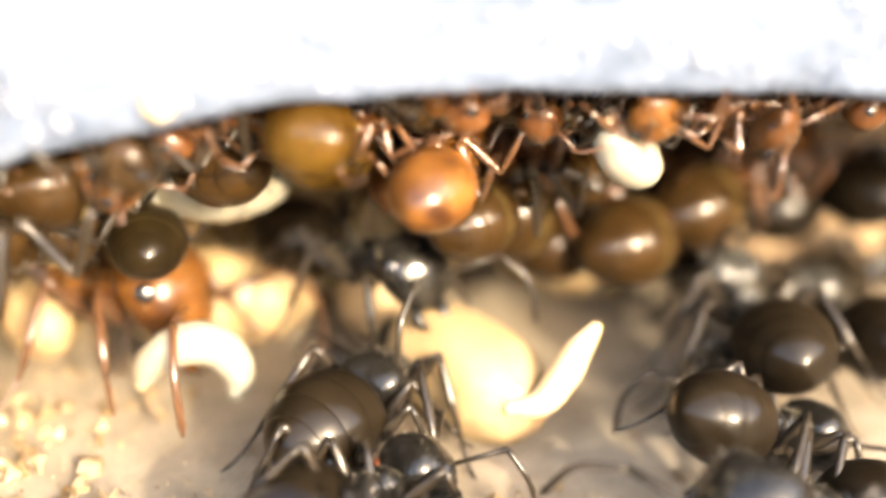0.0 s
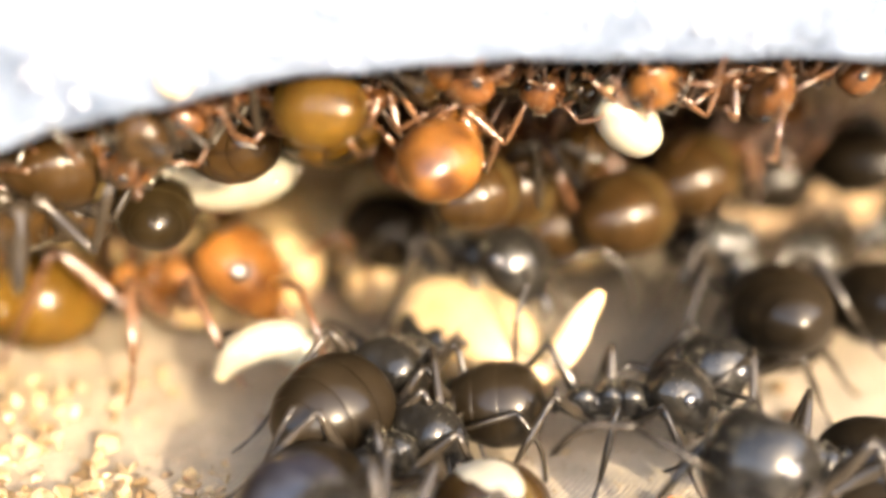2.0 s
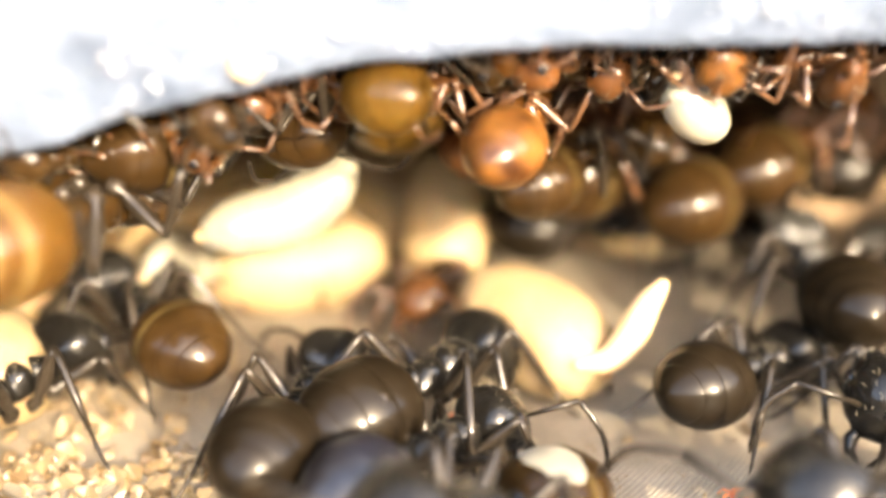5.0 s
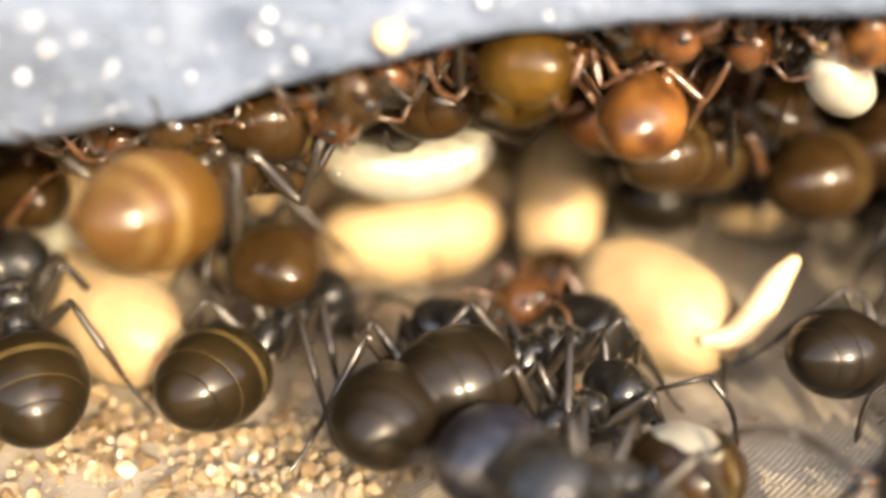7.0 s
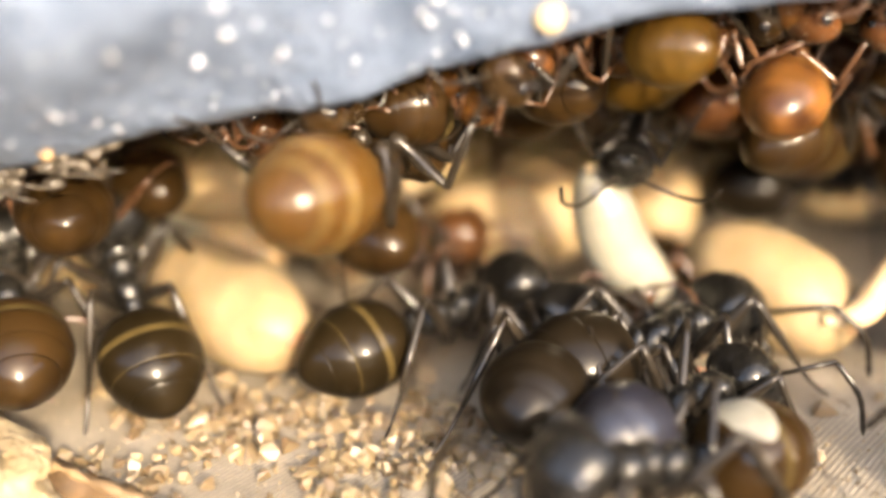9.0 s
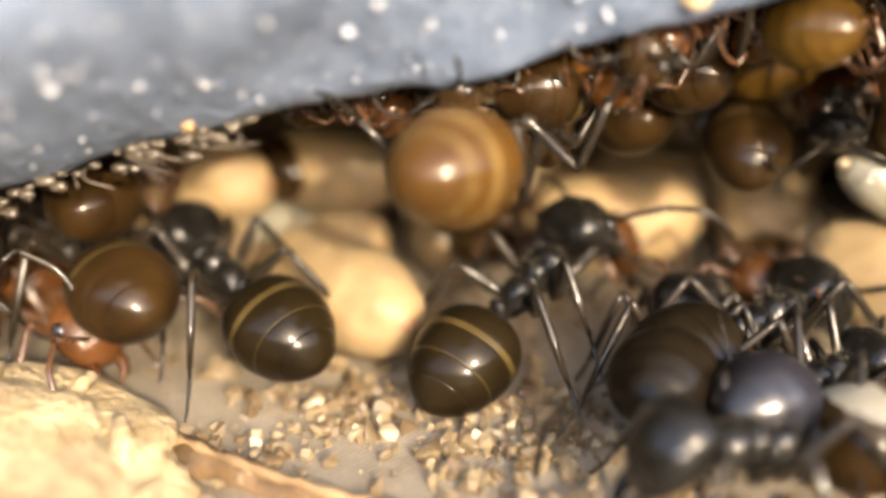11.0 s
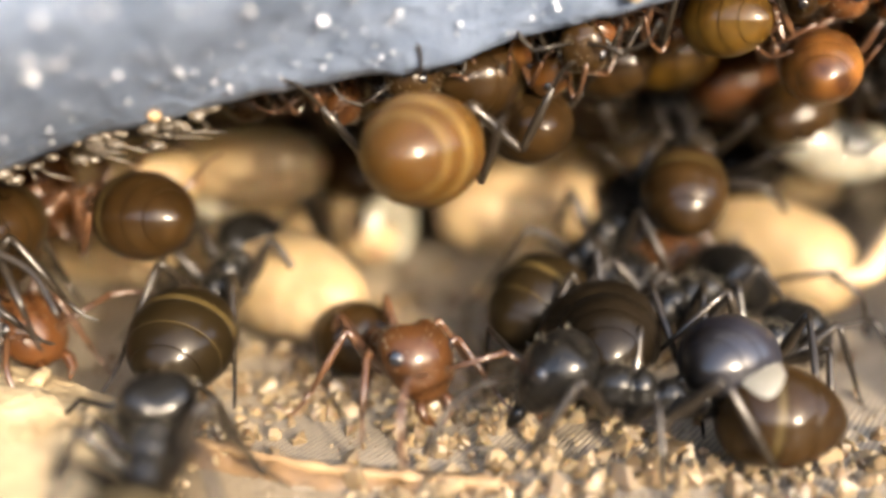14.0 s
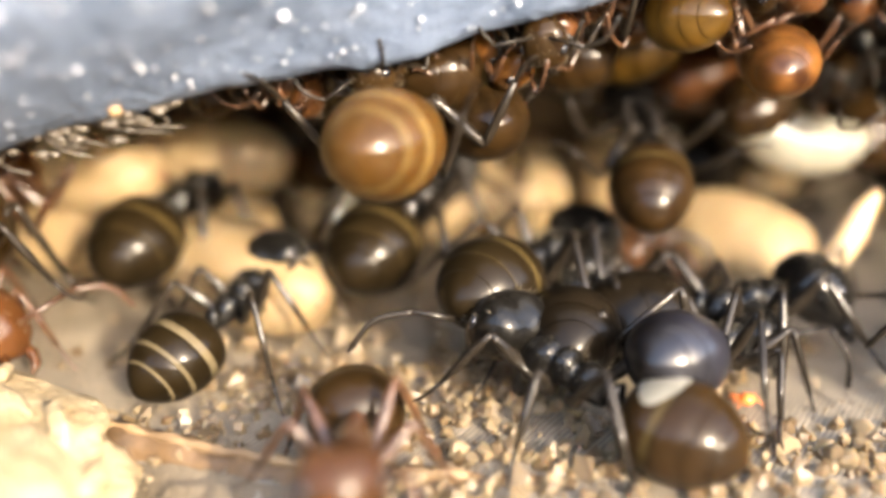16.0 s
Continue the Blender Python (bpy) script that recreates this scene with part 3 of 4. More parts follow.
HEAD = [(-0.97, 0.3, 0.2, 0.0), (-0.93, 0.54, 0.42, 0.0), (-0.8, 0.73, 0.58, 0.02), (-0.5, 0.86, 0.71, 0.04), (-0.15, 0.9, 0.74, 0.05), (0.2, 0.86, 0.69, 0.03),
        (0.45, 0.78, 0.58, 0.01), (0.62, 0.7, 0.48, -0.03), (0.72, 0.62, 0.43, -0.05), (0.76, 0.56, 0.36, -0.06), (0.88, 0.46, 0.27, -0.09), (0.99, 0.28, 0.13, -0.12)]


def head_mesh(skin):
    """A heart-shaped head with a notch behind, raised cheeks round the antenna pits and a keeled lip."""
    bm = bmesh.new()
    rings(bm, HEAD, 28)
    for v in bm.verts:
        x, y, z = v.co
        if y < -0.6:
            v.co.y += 0.13 * math.exp(-(x / 0.3) ** 2)
        if z > 0:
            pit = math.exp(-((abs(x) - 0.33) ** 2 + (y - 0.48) ** 2) / 0.018)
            keel = math.exp(-(x / 0.1) ** 2) * max(0, min(1, (y - 0.1) * 3))
            v.co.z += 0.05 * keel - 0.09 * pit
    return mesh_of("head", bm, skin)


def mandible_mesh(skin, s):
    bm = bmesh.new()
    tube(bm, [(0, 0, 0), (s * 0.1, 0.25, -0.05), (s * 0.04, 0.5, -0.12), (-s * 0.22, 0.72, -0.18)], (0.14, 0.16, 0.12, 0.03))
    return mesh_of("mandible", bm, skin)


def antenna_mesh(skin, s, kind):
    bends = (((s * 1.15, 0.25, 0.85), (s * 1.65, 1.0, 0.75), (s * 1.7, 1.9, 0.2)), ((s * 1.35, 0.05, 0.6), (s * 2.1, 0.5, 0.75), (s * 2.6, 1.2, 0.4)),
             ((s * 0.85, 0.5, 0.95), (s * 1.4, 1.2, 0.5), (s * 1.5, 2.0, -0.2)))
    elbow, mid, tip = bends[kind]
    bm = bmesh.new()
    tube(bm, [(0, 0, 0), tuple(0.5 * c for c in elbow), elbow], (0.055, 0.07, 0.075), 7)
    line = smooth_path([elbow, mid, tip], 6)
    tube(bm, line, [0.065 + 0.012 * (i % 2) for i in range(len(line) - 1)] + [0.03], 7)
    return mesh_of("antenna", bm, skin)


def eye_mesh():
    bm = bmesh.new()
    ball(bm, (0, 0, 0), (0.1, 0.2, 0.19))
    return mesh_of("eye", bm, "eye")


def leg_mesh(skin, name, s, lift):
    hip, knee, ankle, toe = [Vector((s * x, y, z)) for x, y, z in LEGS[name]]
    knee += lift * Vector((-0.3 * s, 0, 0.65))
    ankle += lift * Vector((-0.15 * s, 0, 0.3))
    bm = bmesh.new()
    o = Vector()
    k, a, t = knee - hip, ankle - hip, toe - hip
    tube(bm, [Vector((-s * 0.2, 0, 0.12)), Vector((-s * 0.05, 0, -0.02)), o + k * 0.06, k * 0.12, k * 0.45, k * 0.85, k], (0.16, 0.24, 0.2, 0.12, 0.19, 0.12, 0.09), 8)
    tube(bm, [k, k.lerp(a, 0.15), k.lerp(a, 0.55), a], (0.08, 0.1, 0.115, 0.07), 8)
    f = [a.lerp(t, q) + Vector((0, 0, -0.12 * math.sin(q * math.pi))) for q in (0, 0.3, 0.55, 0.75, 0.9, 1)]
    tube(bm, f, (0.05, 0.06, 0.045, 0.05, 0.035, 0.02), 6)
    for b in (0.3, 0.6, 0.9):  # spines under the shin
        q = k.lerp(a, b)
        tube(bm, [q, q + (a - k).normalized() * 0.22 + Vector((s * 0.08, 0, -0.05))], (0.025, 0.004), 4)
    return mesh_of("leg", bm, skin)


def ant(colour, size, label, seed, hangs=True):
    """One ant; it faces +y, its feet stand 1.75 below its origin."""
    rnd = random.Random(seed)
    hs, ts, gs, ls = SKINS[colour]
    root = tagged(new("ant"), label, "ant", "ants in the nest")
    k = Matrix.Scale(size, 4)
    part("thorax", cached(("th", ts), lambda: thorax_mesh(ts)), root, k)
    part("bristles", cached("thorax hair", lambda: bristle_mesh([(1.25, 0.36, 0.34, 0.03), (0.5, 0.57, 0.56, 0.14), (-0.08, 0.46, 0.52, 0.1), (-0.98, 0.37, 0.41, -0.04)], 64, 1, 0.17)), root, k, "short pale bristles")
    part("petiole", cached(("pe", ts), lambda: petiole_mesh(ts)), root, k @ P(0, -1.4, -0.1))
    g = part("gaster", cached(("te", 0, gs), lambda: tergite_mesh(0, gs)), root, k @ P(0, -1.72, 0.1, rnd.uniform(-4, 14), 0, rnd.uniform(-10, 10)))
    for i in (1, 2, 3):
        part("tergite", cached(("te", i, gs), lambda: tergite_mesh(i, gs)), g)
    if colour == "palegas":
        part("pale_patch", cached("patch", patch_mesh), g, None, "pale cream patch")
    h = part("head", cached(("he", hs), lambda: head_mesh(hs)), root, k @ P(0, 2.15, 0.16, rnd.uniform(-62, -30), 0, rnd.uniform(-16, 16)) @ Matrix.Scale(1.15, 4))
    part("bristles", cached("head hair", lambda: bristle_mesh(HEAD[2:9], 40, 2, 0.13)), h, None, "short pale bristles")
    for s in (-1, 1):
        part("eye", cached("eye", eye_mesh), h, P(s * 0.78, -0.1, 0.34, 0, -s * 35, s * 10))
        part("mandible", cached(("ma", hs, s), lambda: mandible_mesh(hs, s)), h, P(s * 0.3, 0.85, -0.1))
        kind = rnd.randrange(3)
        part("antenna", cached(("an", ls, s, kind), lambda: antenna_mesh(ls, s, kind)), h, P(s * 0.32, 0.5, 0.46))
    legs = []
    for name in LEGS:
        for s in (-1, 1):
            hip = LEGS[name][0]
            at = k @ P(s * hip[0], hip[1], hip[2], rnd.uniform(-7, 7), rnd.uniform(-7, 7), rnd.uniform(-16, 16))
            lift = 0 if hangs else rnd.choice((0, 0.4, 0.8))
            legs.append(part("leg", cached(("le", ls, name, s, lift), lambda: leg_mesh(ls, name, s, lift)), root, at))
    return root, legs


# ants begin
ANTS = [
    # colour, size, hangs, walks, label, rows of seconds, x, y, z, yaw, pitch
    ('honey', 0.92, True, False, 'amber ant with a swollen striped abdomen hanging from the stone',
     [(0, -4.35, -5.5, 6.2, -18, 2)]),
    ('darkgas', 0.8, True, False, 'brown ant with glossy abdomen hanging head up from the stone',
     [(0, 4.10, 5.36, 7.60, -11, 25), (7, 4.08, 4.98, 7.09, -14, 16), (9, 3.65, 3.71, 7.07, -7, 13), (10, 1.46, 1.46, 6.92, 6, 24), (12.5, 1.77, -0.27, 5.09, -5, 20), (14.5, 1.98, -2.28, 5.05, -7, 21), (16, 1.98, -2.28, 5.05, -7, 21)]),
    ('darkgas', 0.8, True, False, 'brown ant clinging upside down to the stone',
     [(0, 0.41, 4.60, 7.50, 32, 2), (7, -0.53, 3.69, 6.55, 31, 4), (10, -2.24, 0.99, 5.89, 27, 4), (12.5, -1.82, -0.60, 5.88, 16, 5), (14.5, -3.22, -2.25, 5.96, 17, 5), (16, -3.22, -2.25, 5.96, 17, 5)]),
    ('red', 0.9, True, False, 'orange-red ant clinging upside down to the stone',
     [(0, 6.74, 1.20, 6.57, -62, 9)]),
    ('amber', 0.9, True, False, 'yellow-brown ant clinging upside down to the stone',
     [(0, -0.16, 0.76, 7.03, 41, -3)]),
    ('redgas', 1.1, True, False, 'brown ant hanging beneath the stone at the back',
     [(0, 9.62, 2.74, 4.62, -57, -1)]),
    ('brown', 1.0, True, False, 'brown ant hanging beneath the stone at the back',
     [(0, 12.36, 2.21, 4.53, -50, 11)]),
    ('brown', 0.8, True, False, 'brown ant hanging beneath the stone beside pale larvae',
     [(0, 7.23, -0.35, 5.90, -54, 9)]),
    ('tawny', 0.66, True, False, 'orange ant clinging upside down to the stone lip',
     [(0, 4.45, -4.00, 7.66, -13, 7)]),
    ('amber', 0.66, True, False, 'amber ant clinging upside down to the stone',
     [(0, 0.68, -4.08, 8.28, 25, -4)]),
    ('darkgas', 0.8, True, False, 'dark brown ant packed under the stone edge',
     [(0, -1.59, -2.98, 7.31, -53, 6)]),
    ('brown', 0.8, True, False, 'reddish brown ant packed under the stone edge',
     [(0, -1.79, -1.23, 7.28, 36, 2)]),
    ('redgas', 1, True, False, 'brown ant hanging beneath the stone at the back',
     [(0, 14.44, 3.03, 5.51, -50, 12)]),
    ('brown', 0.9, True, False, 'brown ant hanging beneath the stone at the back',
     [(0, 10.65, 3.15, 3.57, -56, -3), (3, 10.64, 2.88, 3.30, -54, -4), (5.5, 11.54, 4.14, 4.45, -56, 0), (16, 11.54, 4.14, 4.45, -56, 0)]),
    ('black', 0.7, True, False, 'small dark brown ant clinging beneath the stone',
     [(0, -2.65, 0.02, 5.14, 13, 1), (3, -2.66, -0.29, 5.54, 13, 3), (5.5, -4.46, 3.38, 5.29, -22, -3), (16, -4.46, 3.38, 5.29, -22, -3)]),
    ('plain', 0.95, False, False, 'glossy black ant in the pile with bent antennae',
     [(0, 3.24, -2.55, 1.58, -26, -10), (1.5, 3.33, -3.58, 1.62, -31, -11), (3, 3.48, -3.50, 1.71, -35, -9), (5.5, 2.55, -4.7, 1.68, -38, -10), (6, 2.4, -4.8, 1.68, -40, -12), (7, 2.29, -4.82, 1.66, -42, -13), (8, 2.25, -4.89, 1.62, -44, -11), (9, 2.31, -4.72, 1.62, -54, -6), (10, 1.75, -4.33, 1.70, -43, -4), (12.5, 1.63, -5.12, 1.70, -52, -4), (13, 1.60, -5.15, 1.70, -53, -4), (14, 1.38, -5.49, 1.70, -57, -4), (15, 3.44, -6.11, 1.66, -76, -3), (15.5, 3.45, -6.2, 1.66, -77, -3), (16, 3.5, -6.3, 1.66, -79, -3)]),
    ('plain', 0.855, False, False, 'black ant seen from behind in the pile',
     [(0, 2.34, -5.15, 1.55, -22, 8), (1.5, 2.30, -5.65, 1.55, -25, 7), (3, 2.14, -6.12, 1.55, -24, 4), (5.5, -0.47, -5.27, 1.58, -16, -6), (16, -0.47, -5.27, 1.58, -16, -6)]),
    ('mottlegas', 0.779, False, False, 'black ant with blue-grey mottling on its abdomen in the pile',
     [(0, 2.56, -7.33, 1.45, -49, -7), (7, 2.56, -7.33, 1.45, -49, -7), (9, 2.21, -7.43, 1.45, -53, -7), (12.5, 2.53, -6.59, 1.45, -49, -12), (14, 2.55, -7.68, 1.50, -48, -14), (14.5, 2.56, -7.81, 1.54, -53, -16), (16, 2.10, -8.30, 1.58, -50, -17)]),
    ('palegas', 0.85, False, False, 'dark brown ant with a pale patch on its abdomen',
     [(0, 2.85, -10.15, 1.74, 129, 19), (7, 2.85, -10.15, 1.74, 129, 19), (8, 1.7, -11.03, 1.64, 124, 15), (9, 0.7, -10.09, 1.58, 117, 11), (10, 0.66, -9.81, 1.5, 121, 9), (12.5, -0.61, -9.76, 1.53, 91, 7), (13, -0.55, -9.81, 1.5, 90, 9), (14, -1.0, -9.74, 1.53, 76, 7), (14.5, -1.7, -9.75, 1.53, 59, 7), (15, -1.8, -9.33, 1.53, 48, 7), (16, -1.59, -9.16, 1.62, 39, 9)]),
    ('black', 0.912, False, True, 'black ant with golden bands across its abdomen',
     [(0, -11.14, -2.02, 1.49, 4, -12), (3.5, -10.65, -3.11, 1.54, 3, -13), (5.5, -5.72, -4.60, 1.55, -39, 0), (6, -4.93, -4.62, 1.47, -44, -3), (6.5, -3.96, -4.13, 1.53, -29, -9), (7, -4.01, -3.23, 1.45, -26, -6), (8, -2.78, -3.51, 1.53, -52, -4), (9, -2.74, -3.16, 1.53, -60, 1), (10, -3.25, -3.84, 1.90, -47, 11), (12.5, -3.89, -3.59, 2.74, -35, 25), (13, -3.96, -4.44, 2.83, -27, 23), (13.5, -2.94, -4.77, 2.75, -37, 21), (14, -0.20, -3.44, 2.62, -52, 16), (14.5, -0.66, -3.71, 2.43, -33, 1), (15, -1.34, -3.58, 2.30, -38, -4), (16, -0.88, -4.29, 2.35, -45, -6)]),
    ('black', 0.912, False, True, 'black ant with golden banded abdomen walking on sand',
     [(0, -9.71, -2.31, 2.25, 24, 10), (5.5, -9.74, -4.24, 2.33, 22, 12), (7, -10.11, -3.81, 2.29, 24, 9), (8, -11.44, -3.13, 2.46, 35, 17), (9, -10.97, -2.79, 2.49, 25, 20), (10, -10.96, -2.77, 2.49, 23, 20), (12.5, -11.92, -5.00, 1.93, 76, -15), (13, -11.04, -3.89, 1.61, 66, 2), (13.5, -10.66, -3.52, 1.83, 28, 1), (14, -9.78, -3.66, 2.04, -17, 3), (14.5, -8.79, -2.37, 2.32, -26, 15), (15, -6.99, -2.75, 2.42, -47, 5), (15.5, -5.07, -0.46, 2.68, -46, 6), (16, -3.80, -1.35, 3.02, -33, 5)]),
    ('darkgas', 0.95, False, True, 'brown ant with a striped abdomen climbing toward the stone',
     [(0, -11.56, -2.66, 2.46, 26, 8), (7, -14.16, -2.36, 2.55, 26, 9), (9, -13.68, -3.24, 2.59, 22, 13), (9.5, -14.52, -2.59, 2.50, 22, 15), (10, -14.30, -3.77, 2.59, 25, 13), (12.5, -15.91, -0.75, 3.34, 45, -8), (13, -15.69, -3.23, 3.30, 46, -20), (13.5, -15.52, -4.46, 3.35, 113, -4), (14, -15.35, -5.70, 3.41, 181, 11), (16, -15.07, -5.30, 3.40, 183, 11)]),
    ('striped', 0.76, False, True, 'black ant with broad cream bands walking up from the pale wood',
     [(0, -17.5, -17.0, 1.6, -60, 0), (10, -17.5, -17.0, 1.6, -60, 0), (11.25, -13.5, -13.2, 1.7, -40, 4), (12.5, -10.33, -10.29, 1.58, 1, -5), (13, -10.05, -10.78, 1.58, -2, -5), (13.5, -10.02, -11.05, 1.53, 2, -4), (14, -10.44, -11.32, 1.62, 3, -2), (14.5, -10.00, -10.68, 1.62, -9, -2), (15, -10.10, -9.47, 1.70, -4, 5), (15.5, -9.95, -8.28, 1.82, -13, 9), (16, -8.50, -4.58, 1.73, -36, 11)]),
    ('black', 0.902, False, True, 'dark ant hurrying over the brood',
     [(0, -10.62, -3.48, 1.49, 15, -12), (6.25, -14.74, -4.58, 1.76, -55, 5), (12.5, -18.86, -5.68, 2.03, -126, 22), (14.5, -14.57, -5.94, 2.07, -135, 26), (15, -11.97, -3.91, 2.41, -121, 24), (15.5, -10.79, -0.13, 2.80, -50, 11), (16, -9.88, 0.05, 3.06, -34, 8)]),
    ('redgas', 0.76, False, True, 'red ant with a glossy brown abdomen',
     [(0, -2.88, 4.11, 1.31, -169, 8), (8, -2.88, 4.11, 1.31, -169, 8), (9, -2.73, 2.15, 1.82, -173, 6), (9.5, -4.35, 1.37, 2.13, -167, 1), (10, -4.07, 1.20, 2.17, -166, 4), (11.25, -2.61, -0.95, 2.15, -103, 0), (12.5, -1.74, -3.00, 1.94, -56, 10), (13, -1.63, -3.00, 1.64, -43, -2), (13.5, -1.95, -3.00, 1.27, -37, -6), (13.75, -4.3, -5.2, 1.7, -105, 2), (14, -5.90, -7.08, 1.52, -163, 12), (14.5, -5.88, -7.46, 1.52, -167, 11), (15, -6.85, -8.08, 1.61, -166, 8), (15.5, -6.12, -9.44, 1.48, -187, 2), (16, -6.23, -11.63, 1.52, -188, 6)]),
    ('redgas', 0.627, False, False, 'reddish ant half hidden behind the pile',
     [(0, 3.73, 9.22, 1.48, 154, 9), (3.2, 3.78, 8.85, 1.48, 154, 9), (5.5, 2.64, -0.51, 1.48, 159, 9), (7, 2.41, -1.05, 1.48, 157, 9), (16, 2.41, -1.05, 1.48, 157, 9)]),
    ('redamber', 1.22, False, True, 'tawny ant with a translucent amber abdomen carrying a larva',
     [(0, -4.18, 1.60, 2.40, -128, 7), (0.5, -4.25, 1.60, 2.40, -126, 4), (1, -3.65, 1.60, 2.21, -124, 6), (1.5, -3.50, 2.02, 2.15, -118, 6), (2, -2.91, 1.13, 2.15, -108, 9), (2.5, -2.67, 1.32, 2.15, -70, 4), (3, -2.85, 1.23, 2.15, -50, 0), (3.6, -3.39, 1.81, 2.04, -36, 2), (4.4, -15.07, 2.27, 1.88, 0, -12), (5.5, -28.93, 3.51, 2.01, 18, -11), (16, -28.93, 3.51, 2.01, 18, -11)]),
    ('darkgas', 0.855, False, True, 'dark ant with a brown abdomen and a raised hind leg',
     [(0, -11.5, 1.2, 2.5, 28, -9), (3.2, -11.0, 0.6, 2.5, 29, -8), (4.2, -7.6, -0.6, 2.4, 33, -4), (5.5, -4.29, -1.41, 2.13, 35, 1), (6, -5.35, -0.15, 2.61, 28, -9), (7, -5.50, -0.25, 2.69, 28, -7), (8, -5.87, 0.44, 2.9, 24, -4), (10, -5.9, 0.9, 3.0, 24, -4), (12.5, -7.5, 5.2, 3.0, 24, -3), (16, -7.5, 5.2, 3.0, 24, -3)]),
    ('plain', 0.92, False, True, 'dark ant stepping over the cocoons',
     [(0, 2.74, 0.5, 3.62, -139, 3), (0.5, 3.23, 0.5, 3.51, -138, 3), (1, 3.62, 0.5, 3.12, -132, -6), (1.5, 4.46, 0.5, 3.38, -130, -2), (2, 5.29, 0.5, 3.05, -138, 2), (2.5, 5.53, 0.5, 2.81, -146, -5), (3, 5.75, 0.5, 2.6, -146, -1), (5.5, 9.2, 4.6, 2.3, -70, 0), (16, 9.2, 4.6, 2.3, -70, 0)]),
    ('plain', 0.807, False, True, 'black ant with silvery legs on the floor',
     [(0, 11.87, -5.79, 1.79, -58, -27), (0.75, 9.91, -6.08, 1.72, -106, -4), (1.5, 7.95, -6.37, 1.65, -154, 18), (2, 7.89, -5.47, 1.55, -100, 2), (2.5, 7.84, -4.57, 1.45, -46, -13), (3, 9.34, -4.84, 1.62, -47, -18), (5.5, 10.50, -4.12, 1.41, -51, -10), (7, 10.54, -4.13, 1.49, -52, -14), (9, 11.50, -3.32, 1.41, -59, -10), (16, 10.94, -6.82, 1.36, -66, -9)]),
    ('plain', 0.95, False, False, 'glossy black ant curled on the floor',
     [(0, 11.00, -8.83, 1.74, 120, 18), (1.5, 11.00, -8.83, 1.74, 120, 18), (5.5, 10.2, -10.5, 1.85, 112, 14), (7, 9.9, -10.5, 1.85, 112, 14), (16, 9.9, -10.5, 1.85, 112, 14)]),
    ('plain', 0.874, False, True, 'black ant with silvery legs among the crowd',
     [(0, 13.30, -2.00, 1.53, 130, 1), (1.5, 12.47, -2.95, 1.44, 132, 3), (3, 11.60, -4.19, 1.52, 134, 5), (5.5, 14.06, -5.46, 1.48, 130, 6), (7, 13.04, -5.60, 1.48, 131, 6), (16, 13.04, -5.60, 1.48, 131, 6)]),
    ('lit_grey', 0.95, False, False, 'large dark ant painted lit-grey standing beside the larvae',
     [(0, 13.19, -0.66, 2.56, -4, -3)]),
    ('brown', 0.8, True, False, 'dark brown ant hanging behind the striped amber one',
     [(0, -12.32, 1.40, 4.24, 40, 4), (9, -12.32, 1.40, 4.24, 40, 4), (10, -11.48, 1.40, 3.48, 40, 4), (12.5, -14.5, 5.5, 4.4, 70, 4), (16, -14.5, 5.5, 4.4, 70, 4)]),
    ('redgas', 0.85, True, False, 'brown ant with a glossy abdomen under the stone edge',
     [(0, -18.64, -0.12, 4.25, 62, -2), (10, -21.48, -6.09, 3.73, 70, -1), (12.5, -13.33, -2.58, 3.96, 46, -3), (13, -13.24, -2.55, 3.71, 46, -4), (15.2, -13.24, -2.55, 3.71, 46, -4), (15.6, -14.8, -2.3, 3.6, 50, -4), (16, -17.2, -2.0, 3.5, 54, -4)]),
    ('redgas', 0.85, True, False, 'reddish brown ant under the stone edge',
     [(0, -12.4, -1.6, 4.6, 28, 2), (8, -12.4, -1.6, 4.6, 28, 2), (10, -13.6, -1.3, 4.5, 20, 1), (12.5, -15.02, -1.63, 3.85, 2, 0), (13, -14.81, -1.50, 3.66, 1, 0), (16, -14.81, -1.50, 3.66, 1, 0)]),
    ('red', 0.807, False, False, 'red ant on the floor beside the wood',
     [(0, -15.18, -3.73, 1.44, -142, -1)]),
    ('lit_grey', 0.95, False, False, 'dark ant painted lit-grey in the crowd at the back',
     [(0, 12.89, 6.68, 2.26, 17, -3)]),
    ('lit_grey', 0.95, False, False, 'dark ant painted lit-grey in the crowd at the back',
     [(0, 20.46, 4.94, 1.70, -63, 4)]),
    ('lit_grey', 0.95, False, False, 'dark ant painted lit-grey in the crowd at the back',
     [(0, 17.70, 6.34, 4.70, 15, 0)]),
    ('lit_grey', 0.95, False, False, 'dark ant painted lit-grey in the crowd at the back',
     [(0, 14.05, 7.26, 3.88, -59, 6)]),
    ('lit_grey', 0.95, False, False, 'dark ant painted lit-grey in the crowd at the back',
     [(0, 18.87, 6.00, 4.18, -60, 6)]),
    ('lit_grey', 0.95, False, False, 'dark ant painted lit-grey in the crowd at the back',
     [(0, 12.68, 7.66, 5.38, 22, 2)]),
    ('lit_grey', 0.95, False, False, 'dark ant painted lit-grey in the crowd at the back',
     [(0, 16.65, 0.86, 1.62, -6, -10)]),
    ('black', 0.62, True, True, 'dark ant hanging down and holding a white larva',
